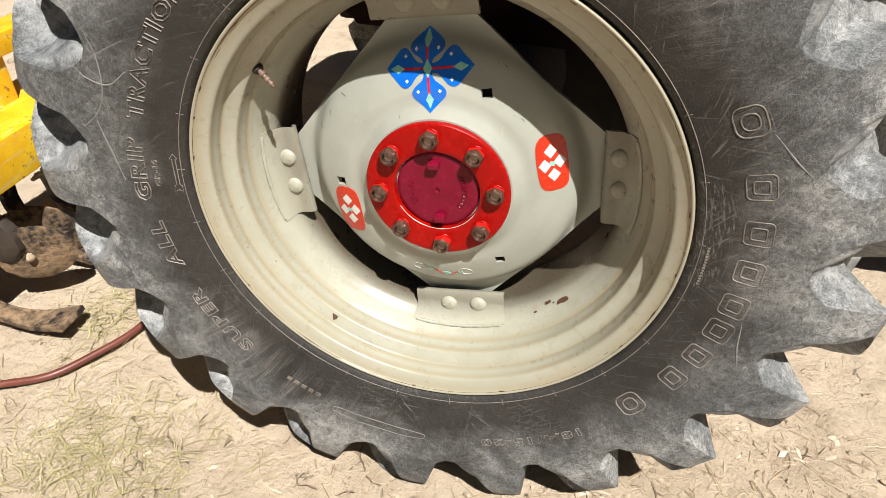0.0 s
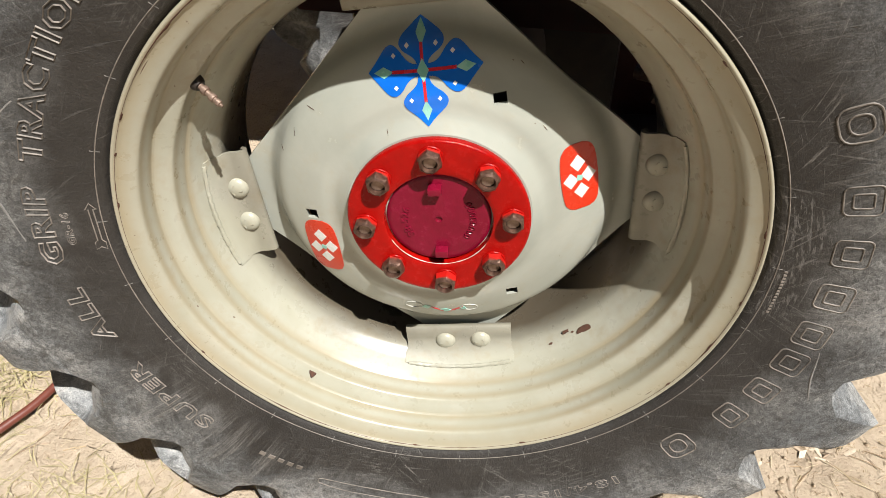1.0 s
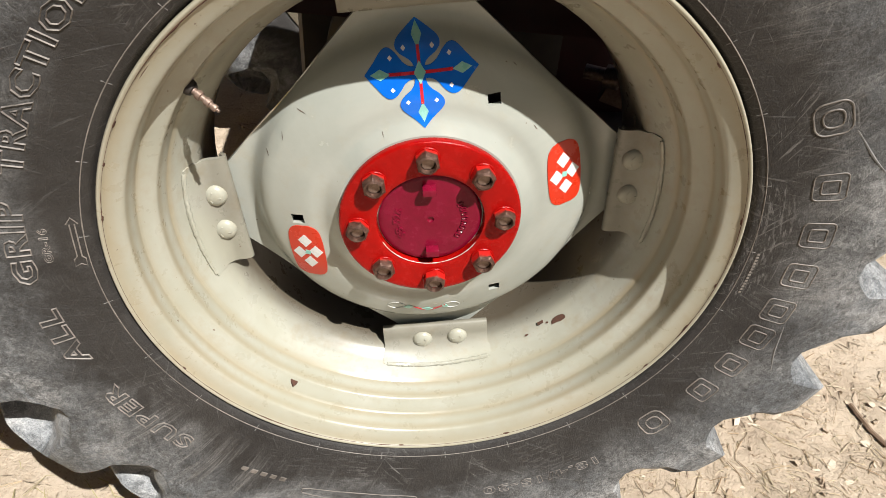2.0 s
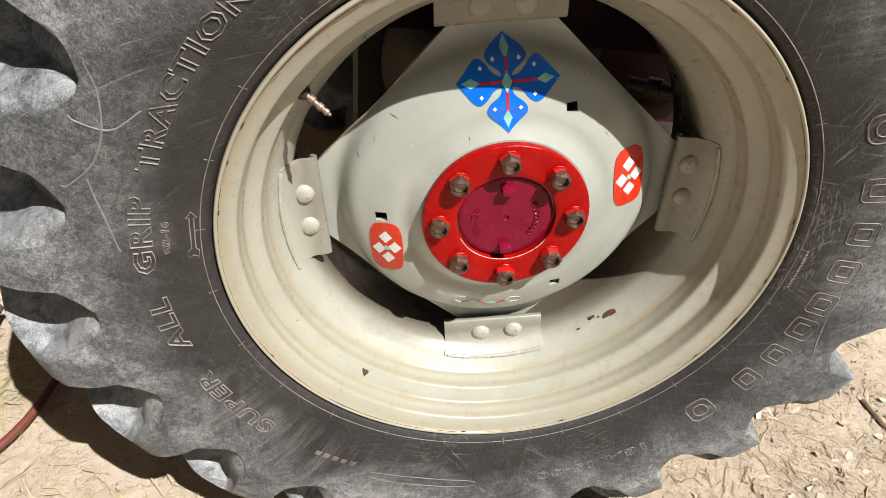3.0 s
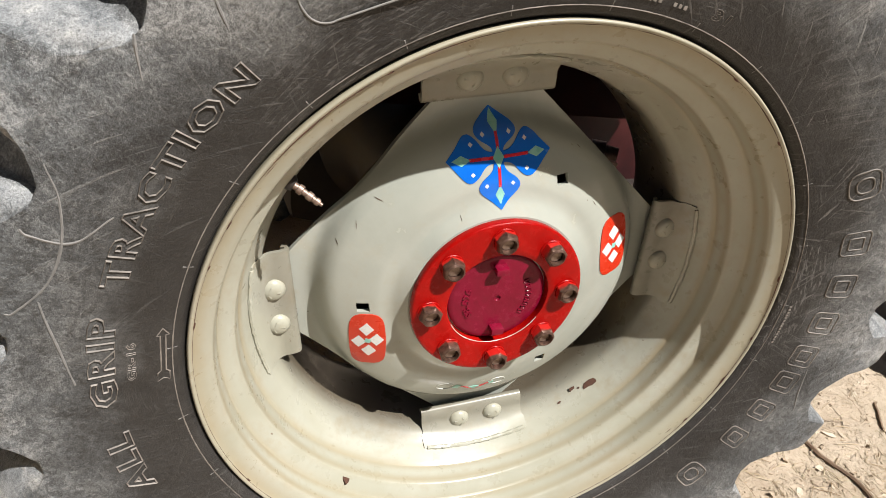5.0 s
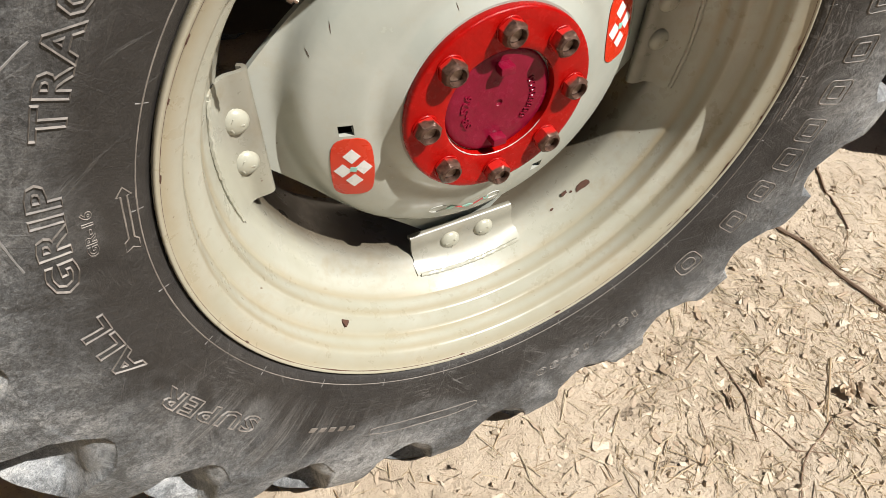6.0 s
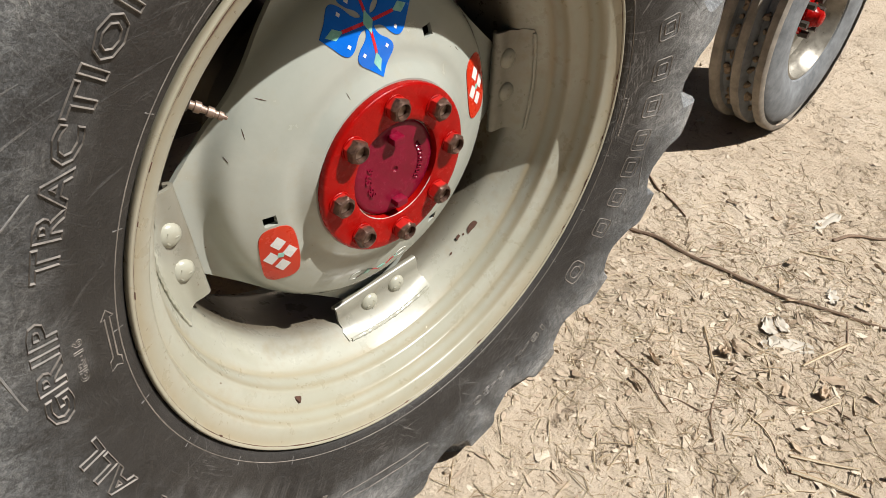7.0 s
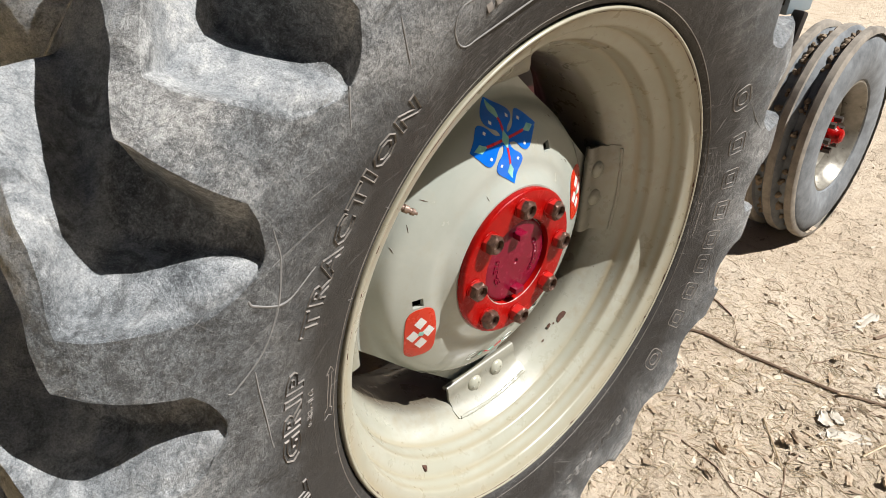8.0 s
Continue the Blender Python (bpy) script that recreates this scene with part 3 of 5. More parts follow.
def build_disc(parent):
    segs, rings, thick = 160, 64, 0.008
    bm = bmesh.new()
    front, back = [], []
    for i in range(rings):
        u = i / (rings - 1)
        fr, bk = [], []
        for k in range(segs):
            d = k * 360 / segs
            # the ends of the arms are straight, the middle is round
            e = disc_edge(d)
            r = 0.05 + (0.235 - 0.05) * u / 0.75 if u < 0.75 else 0.235 + (e - 0.235) * (u - 0.75) / 0.25
            y = disc_y(r)
            fr.append(bm.verts.new(polar(d, r, y)))
            bk.append(bm.verts.new(polar(d, r, y + thick)))
        front.append(fr)
        back.append(bk)
    for i in range(rings - 1):
        for k in range(segs):
            q = (k + 1) % segs
            bm.faces.new((front[i][k], front[i][q], front[i + 1][q], front[i + 1][k]))
            bm.faces.new((back[i][k], back[i + 1][k], back[i + 1][q], back[i][q]))
    for k in range(segs):
        q = (k + 1) % segs
        bm.faces.new((front[-1][k], front[-1][q], back[-1][q], back[-1][k]))
        bm.faces.new((front[0][k], back[0][k], back[0][q], front[0][q]))
    bmesh.ops.recalc_face_normals(bm, faces=bm.faces)
    me = bpy.data.meshes.new("disc")
    bm.to_mesh(me)
    bm.free()
    raw = new("disc", me)
    # three small square holes
    cut = bmesh.new()
    for a in (185.8, 65.8, -54.2):
        m = Matrix.Translation(polar(a, 0.186, 0.055)) @ Matrix.Rotation(-radians(TURNED + 3), 4, "Y")
        box(cut, (0.017, 0.06, 0.015), m)
    cm = bpy.data.meshes.new("cut")
    cut.to_mesh(cm)
    cut.free()
    cutter = new("cut", cm)
    mod = raw.modifiers.new("holes", "BOOLEAN")
    mod.object, mod.operation, mod.solver = cutter, "DIFFERENCE", "EXACT"
    bpy.context.view_layer.update()
    done = bpy.data.meshes.new_from_object(raw.evaluated_get(bpy.context.evaluated_depsgraph_get()))
    bpy.data.objects.remove(raw)
    bpy.data.objects.remove(cutter)
    bm = bmesh.new()
    bm.from_mesh(done)
    for f in bm.faces:
        f.smooth = True
    for e in bm.edges:
        if len(e.link_faces) == 2 and e.calc_face_angle(0) > 0.6:
            e.smooth = False
    return part("wheel_disc", bm, GREY_CREAM, parent, "grey-cream painted domed wheel centre with four arms", recalc=False)


def decal(name, parent, mat, origin, turn, rows, lift=0.0009, label="", across=8):
    """A thin sticker that follows the disc. rows: (along, half width, shift) in metres from origin (degrees, radius); turn: degrees of its long axis."""
    bm = bmesh.new()
    o = polar(*origin)
    ax = Vector((math.cos(radians(turn)), 0, math.sin(radians(turn))))
    sd = Vector((-math.sin(radians(turn)), 0, math.cos(radians(turn))))

    def put(a, s, up):
        p = o + ax * a + sd * s
        p.y = disc_y(math.hypot(p.x, p.z)) - up
        return bm.verts.new(p)

    grid = [[put(a, c + w * (j / across * 2 - 1), lift) for j in range(across + 1)] for a, w, c in rows]
    low = [[put(a, c + w * (j / across * 2 - 1), -0.0002) for j in range(across + 1)] for a, w, c in rows]
    n = len(rows)
    for i in range(n - 1):
        for j in range(across):
            bm.faces.new((grid[i][j], grid[i][j + 1], grid[i + 1][j + 1], grid[i + 1][j]))
    rim_top = [g[0] for g in grid] + grid[-1][1:] + [g[-1] for g in grid[-2::-1]] + grid[0][-2:0:-1]
    rim_low = [g[0] for g in low] + low[-1][1:] + [g[-1] for g in low[-2::-1]] + low[0][-2:0:-1]
    for i in range(len(rim_top)):
        j = (i + 1) % len(rim_top)
        bm.faces.new((rim_top[i], rim_top[j], rim_low[j], rim_low[i]))
    bmesh.ops.remove_doubles(bm, verts=bm.verts, dist=1e-6)
    return part(name, bm, mat, parent, label)


def profile_rows(keys, n):
    return [(p.x, max(p.y, 0.0), p.z) for p in curve_points(keys, n)]


def diamond(length, width, n=7):
    return [(length * (i / (n - 1) - 0.5), width / 2 * (1 - abs(i / (n - 1) * 2 - 1)), 0) for i in range(n)]


def build_decals(disc):
    # blue four-petalled flower
    c_deg, c_r = 95.8, 0.203
    o = polar(c_deg, c_r)
    for q in range(4):
        turn = 97 + 90 * q
        size = (0.0530, 0.0690, 0.0660, 0.0745)[q]
        k = size / 0.064
        rows = profile_rows([(0.0, 0.0070, 0), (0.011 * k, 0.0075, 0), (0.0185 * k, 0.0125, 0), (0.0265 * k, 0.0230, 0), (0.0345 * k, 0.0282, 0), (0.043 * k, 0.0252, 0), (0.054 * k, 0.0120, 0), (size, 0.0003, 0)], 24)
        decal("flower_petal", disc, BLUE, (c_deg, c_r), turn, rows, 0.0010, "glossy blue petal decal")
        decal("petal_stem", disc, DECAL_RED, (c_deg, c_r), turn, [(0.004 + (0.036 * k - 0.004) * i / 8, 0.0019, 0) for i in range(9)], 0.0014, "red line", 2)
        ax = Vector((math.cos(radians(turn)), 0, math.sin(radians(turn))))
        sd = Vector((-math.sin(radians(turn)), 0, math.cos(radians(turn))))
        at = o + ax * 0.046 * k
        decal("petal_diamond", disc, TEAL, (math.degrees(math.atan2(at.z, at.x)), math.hypot(at.x, at.z)), turn, diamond(0.025, 0.013), 0.0014, "pale teal diamond", 4)
        for s in (-1, 1):
            at = o + ax * 0.033 * k + sd * 0.018 * s
            decal("petal_dot", disc, DECAL_WHITE, (math.degrees(math.atan2(at.z, at.x)), math.hypot(at.x, at.z)), turn, diamond(0.006, 0.006), 0.0014, "tiny white dot", 2)
    decal("flower_centre", disc, TEAL, (c_deg, c_r), 97, diamond(0.027, 0.015), 0.0017, "pale teal diamond", 4)
    # two orange stickers with white lozenges, one on each flank
    for deg, r, turn in ((204.5, 0.192, 96), (16.7, 0.196, 101)):
        rows = profile_rows([(-0.050, 0.009, 0), (-0.046, 0.0175, 0), (-0.034, 0.0232, 0), (0.0, 0.0252, 0), (0.032, 0.0235, 0), (0.045, 0.0175, 0), (0.050, 0.008, 0)], 20)
        decal("orange_sticker", disc, ORANGE, (deg, r), turn, rows, 0.0010, "orange-red sticker with white lozenges")
        o = polar(deg, r)
        t = radians(turn)
        for a, s in ((0.0222, 0.0010), (-0.0205, -0.0010), (-0.0020, 0.0122), (0.0020, -0.0122)):
            p = o + Vector((math.cos(t) * a - math.sin(t) * s, 0, math.sin(t) * a + math.cos(t) * s))
            decal("white_lozenge", disc, DECAL_WHITE, (math.degrees(math.atan2(p.z, p.x)), math.hypot(p.x, p.z)), turn - 3, diamond(0.0245, 0.0205), 0.0014, "white lozenge", 4)
        decal("lozenge_centre", disc, TEAL, (deg, r), turn + 33, diamond(0.011, 0.011), 0.0017, "teal lozenge", 2)
    # hairline scratches in the paint
    for deg, r, turn, ln in ((140.3, 0.222, -20, 0.011), (118.0, 0.1410, -75, 0.007), (152.0, 0.224, -88, 0.012), (161.1, 0.2330, -70, 0.008), (44.0, 0.188, -50, 0.008), (64.0, 0.232, -40, 0.006)):
        decal("paint_scratch", disc, CHIP_RUST, (deg, r), turn, [(ln * (i / 6 - 0.5), 0.00030 * (1 - abs(i / 3 - 1)) + 0.00006, 0) for i in range(7)], 0.0006, "hairline scratch", 2)
    # worn, nearly clear sticker under the hub
    for a, r, turn, rows, mat in ((-97.0, 0.197, 10, diamond(0.016, 0.012), TEAL), (-88.0, 0.203, -5, diamond(0.020, 0.009), TEAL), (-80.0, 0.198, -25, diamond(0.012, 0.010), TEAL),
                                  (-92.5, 0.2005, -30, [(-0.014 + 0.028 * i / 6, 0.0011, 0) for i in range(7)], DECAL_RED),
                                  (-83.5, 0.2005, 35, [(-0.014 + 0.028 * i / 6, 0.0011, 0) for i in range(7)], DECAL_RED)):
        decal("worn_decal", disc, mat, (a, r), turn, rows, 0.0009, "worn decal fragment", 3)


def build_worn_outline(disc):
    """Faint outline left by a sticker that has worn clear."""
    for a, r in ((-103, 0.197), (-77, 0.197)):
        bm = bmesh.new()
        c = polar(a, r)
        pts = []
        for k in range(20):
            p = c + Vector((0.013 * math.cos(k * 0.314), 0, 0.0085 * math.sin(k * 0.314)))
            p.y = disc_y(math.hypot(p.x, p.z)) - 0.0002
            pts.append(p)
        tube(bm, pts, 0.0008, 4, True)
        part("worn_decal", bm, FADED, disc, "faint outline of a worn sticker")


def build_brackets(rim):
    """Four bent plates welded to the rim, each with two round bolt heads."""
    for q in range(4):
        mid, bolt_mid = ((3.8, 6.0), (96.8, 96.4), (186.2, 186.1), (275.2, 276.5))[q]
        bm = bmesh.new()
        keys = [(0.3315, 0.0545), (0.3235, 0.0660), (0.313, 0.0775), (0.300, 0.0850), (0.286, 0.0858), (0.2765, 0.0880), (0.2725, 0.0930), (0.2745, 0.0995), (0.281, 0.1030)]
        line = curve_points([(r, y, 0) for r, y in keys], 22)
        half, th, across = 0.089, 0.0055, 10
        sheets = []
        for off in (0.0, th):
            sheet = []
            for i, p in enumerate(line):
                a, b = line[max(i - 1, 0)], line[min(i + 1, len(line) - 1)]
                d = (b - a).normalized()
                nrm = Vector((d.y, -d.x, 0))
                if nrm.y < 0 and i < 12:
                    nrm = -nrm
                r, y = p.x + nrm.x * off, p.y + nrm.y * off
                row = []
                for j in range(across + 1):
                    s = (j / across * 2 - 1) * (half + 0.003 * (i < 5))
                    near = max(0.0, 1 - i / 9)
                    row.append(bm.verts.new(Vector((r + near * (0.002 - 0.0115 * (s / half) ** 2), y, s))))
                sheet.append(row)
            sheets.append(sheet)
        f, b = sheets
        n = len(line)
        for i in range(n - 1):
            for j in range(across):
                bm.faces.new((f[i][j], f[i][j + 1], f[i + 1][j + 1], f[i + 1][j]))
                bm.faces.new((b[i][j], b[i + 1][j], b[i + 1][j + 1], b[i][j + 1]))
            for j in (0, across):
                bm.faces.new((f[i][j], f[i + 1][j], b[i + 1][j], b[i][j]))
        for i in (0, n - 1):
            for j in range(across):
                bm.faces.new((f[i][j], b[i][j], b[i][j + 1], f[i][j + 1]))
        bm.transform(Matrix.Rotation(-radians(mid), 4, "Y"))
        part("rim_bracket", bm, CREAM, rim, "bent cream steel plate welded to the rim", angle=0.9)
        # weld bead along the outer edge
        bm = bmesh.new()
        rng = random.Random(q)
        pts = []
        rad = []
        for j in range(50):
            s = (j / 49 * 2 - 1) * 0.087
            p = Vector((0.3335 - 0.0105 * (s / 0.087) ** 2 + rng.uniform(-0.0003, 0.0003), 0.0555 + rng.uniform(-0.0004, 0.0004), s))
            pts.append(p)
            rad.append(0.0034 + rng.uniform(-0.0004, 0.0005))
        tube(bm, pts, rad, 7)
        bm.transform(Matrix.Rotation(-radians(mid), 4, "Y"))
        part("weld_bead", bm, CREAM, rim, "lumpy painted weld")
        for s in (-0.030, 0.030):
            bm = bmesh.new()
            lathe(bm, [(0.000, 0.0), (-0.0078, 0.0), (-0.0076, 0.004), (-0.0068, 0.008), (-0.0050, 0.0115), (-0.0024, 0.0138), (0.0, 0.0145), (0.003, 0.0145)][1:], 20)
            for k in range(3):
                a = k * 2.1 + q
                box(bm, (0.0045, 0.0012, 0.0012), Matrix.Translation((0.006 * math.cos(a), -0.0073, 0.006 * math.sin(a))) @ Matrix.Rotation(a, 4, "Y"))
            ob = part("bolt_head", bm, CREAM, rim, "domed painted bolt head")
            p = Matrix.Rotation(-radians(bolt_mid), 3, "Y") @ Vector((0.3010, 0.0862, s))
            ob.matrix_basis = Matrix.Translation(p) @ Matrix.Diagonal((1.2, 1.25, 1.2, 1))


def cast_code(parent, word, start, end, r0, height):
    """A cast code standing on the centre cap, read clockwise, tops outward."""
    cu = bpy.data.curves.new("code", "FONT")
    cu.body, cu.size, cu.extrude, cu.offset, cu.resolution_u, cu.space_character = word, 1.0, 0.05, 0.01, 2, 1.1
    tmp = new("code", cu)
    bpy.context.view_layer.update()
    me = bpy.data.meshes.new_from_object(tmp.evaluated_get(bpy.context.evaluated_depsgraph_get()))
    bpy.data.objects.remove(tmp)
    co = np.array([v.co for v in me.vertices])
    lo, hi = co.min(0), co.max(0)
    for v in me.vertices:
        fx, fy = (v.co.x - lo[0]) / (hi[0] - lo[0]), (v.co.y - lo[1]) / (hi[1] - lo[1])
        v.co = polar(start + (end - start) * fx, r0 + height * fy, 0.0240 - (0.0018 if v.co.z > 0 else 0))
    me.materials.clear()
    me.materials.append(CRIMSON)
    ob = new("cast_code", me)
    ob.parent = parent
    ob["label"] = "raised cast code on the cap"


def build_hub(parent):
    bm = bmesh.new()
    lathe(bm, [(0.040, 0.100), (0.0385, 0.1205), (0.0330, 0.1250), (0.0270, 0.1262), (0.0205, 0.1262), (0.0186, 0.1250), (0.0178, 0.1225), (0.0176, 0.112), (0.0179, 0.086), (0.0176, 0.0775), (0.0188, 0.0752),
               (0.0330, 0.0738), (0.0345, 0.068), (0.0345, 0.0)], 96)
    hub = part("hub_plate", bm, RED, parent, "glossy hand-painted red hub flange")
    bm = bmesh.new()
    lathe(bm, [(0.0340, 0.0730), (0.0270, 0.0722), (0.0252, 0.0700), (0.0245, 0.064), (0.0238, 0.050), (0.0232, 0.030), (0.0229, 0.012), (0.0229, 0.005), (0.0254, 0.0035), (0.0259, 0.0)], 72)
    part("hub_cap", bm, CRIMSON, hub, "dark crimson painted centre cap")
    for deg in (95, -85):
        bm = bmesh.new()
        box(bm, (0.011, 0.016, 0.019), Matrix.Translation((0.0520, 0.0175, 0)), 0.0022)
        bm.transform(Matrix.Rotation(-radians(deg), 4, "Y"))
        part("cast_tab", bm, CRIMSON, hub)
    # worn cast characters that cannot be read
    rng = random.Random(2)
    for a0, n, st in ((-34, 8, 9.5),):
        for i in range(n):
            a = a0 + i * st
            bm = bmesh.new()
            m = Matrix.Translation(polar(a, 0.0475, 0.0238)) @ Matrix.Rotation(-radians(a + rng.uniform(-12, 12)), 4, "Y")
            tube(bm, [m @ Vector((0.0045 * math.cos(k), -0.0006, 0.0028 * math.sin(k))) for k in np.arange(0, 6.2, 0.9)], 0.0012, 5, True)
            part("cast_mark", bm, CRIMSON, hub)
    cast_code(hub, "SB-526", 218, 158, 0.0415, 0.0110)
    # bare edge where paint has chipped off the recess
    bm = bmesh.new()
    tube(bm, [polar(-152 + k * 2.5, 0.0752, 0.0186) for k in range(50)], [0.0004 + 0.0011 * abs(noise.noise(Vector((k * 0.31, 8.1, 0)))) for k in range(50)], 5)
    part("chipped_edge", bm, FADED, hub, "pale bare metal along the chipped edge")
    nut = None
    for i in range(8):
        deg = 90 + TURNED - 45 * i
        if nut is None:
            bm = bmesh.new()
            rings = []
            for y, r, hexa in ((0.0185, 0.0142, 1), (0.0030, 0.0142, 1), (-0.0002, 0.0132, 0), (-0.0018, 0.0108, 0), (0.0020, 0.0094, 0), (0.0100, 0.0090, 0)):
                ring = []
                for k in range(24):
                    t = k * 15
                    rr = r / math.cos(radians((t % 60) - 30)) if hexa else r * (1.0 if r < 0.012 else 1.02)
                    ring.append(bm.verts.new((rr * math.cos(radians(t)), y, rr * math.sin(radians(t)))))
                rings.append(ring)
            for a, b in zip(rings, rings[1:]):
                for k in range(24):
                    bm.faces.new((a[k], a[(k + 1) % 24], b[(k + 1) % 24], b[k]))
            nut = part("hub_nut", bm, NUT_STEEL, hub, "rusty hexagonal wheel nut", angle=0.45)
            o = nut
            bm = bmesh.new()
            lathe(bm, [(0.02, 0.0092), (0.0065, 0.0092), (0.0050, 0.0082), (0.0048, 0.003), (0.0048, 0.0)], 20)
            stud = part("wheel_stud", bm, STUD_STEEL, hub, "worn stud end inside a nut")
            stud.matrix_basis = Matrix.Translation(polar(deg, 0.1016))
            washer_bm = bmesh.new()
            lathe(washer_bm, [(0.0190, 0.0172), (0.0166, 0.0172), (0.0158, 0.0164), (0.0158, 0.012)], 28)
            washer = part("nut_washer", washer_bm, RED, hub)
            washer.matrix_basis = Matrix.Translation(polar(deg, 0.1016))
            nut.matrix_basis = Matrix.Translation(polar(deg, 0.1016)) @ Matrix.Rotation(0.3, 4, "Y")
        else:
            m = Matrix.Translation(polar(deg, 0.1016, random.Random(i).uniform(-0.002, 0.003)))
            again(nut, m @ Matrix.Rotation(0.3 + i * 0.61, 4, "Y"), hub)
            again(stud, m, hub)
            again(washer, Matrix.Translation(polar(deg, 0.1016)), hub)
    return hub


def build_valve(rim):
    a, b = polar(145.2, 0.3525, 0.008), polar(144.8, 0.3150, -0.010)
    d = (b - a).normalized()
    turn = d.to_track_quat("Y", "Z").to_matrix().to_4x4()
    bm = bmesh.new()
    lathe(bm, [(-0.004, 0.0), (-0.004, 0.013), (0.006, 0.012), (0.012, 0.009), (0.013, 0.0)], 20)
    bm.transform(Matrix.Translation(a) @ turn @ Matrix.Diagonal((0.8, 0.62, 0.8, 1)))
    part("valve_base", bm, GRIME, rim, "dark rubber valve base")
    bm = bmesh.new()
    lathe(bm, [(0.010, 0.0055), (0.020, 0.0055), (0.021, 0.0075), (0.030, 0.0075), (0.031, 0.0048), (0.040, 0.0046), (0.041, 0.0066), (0.051, 0.0066), (0.052, 0.0046), (0.058, 0.0046), (0.059, 0.0058), (0.066, 0.0054), (0.067, 0.0028), (0.073, 0.0026), (0.073, 0)], 16)
    bm.transform(Matrix.Translation(a) @ turn @ Matrix.Diagonal((0.8, 0.62, 0.8, 1)))
    part("valve_stem", bm, BRASS, rim, "dull brass tyre valve stem")


def chip(rim, deg, y, r, size, seed):
    """A patch of flaked paint showing rust, lying on the rim's inner face."""
    rng = random.Random(seed)
    bm = bmesh.new()
    n = 9
    o = polar(deg, r, y)
    inward = -polar(deg, 1.0)
    slope = Vector((0, -0.9, 0)) + inward * 0.45
    nrm = (inward * 0.85 + Vector((0, -0.5, 0))).normalized()
    tang = polar(deg + 90, 1.0)
    up = nrm.cross(tang)
    top = [bm.verts.new(o + nrm * 0.0012 + (tang * math.cos(k * math.tau / n) * size[0] + up * math.sin(k * math.tau / n) * size[1]) * rng.uniform(0.6, 1.15)) for k in range(n)]
    bot = [bm.verts.new(v.co - nrm * 0.004) for v in top]
    bm.faces.new(top)
    for k in range(n):
        bm.faces.new((top[k], top[(k + 1) % n], bot[(k + 1) % n], bot[k]))
    part("rust_chip", bm, CHIP_RUST, rim, "flaked rusty paint chip")


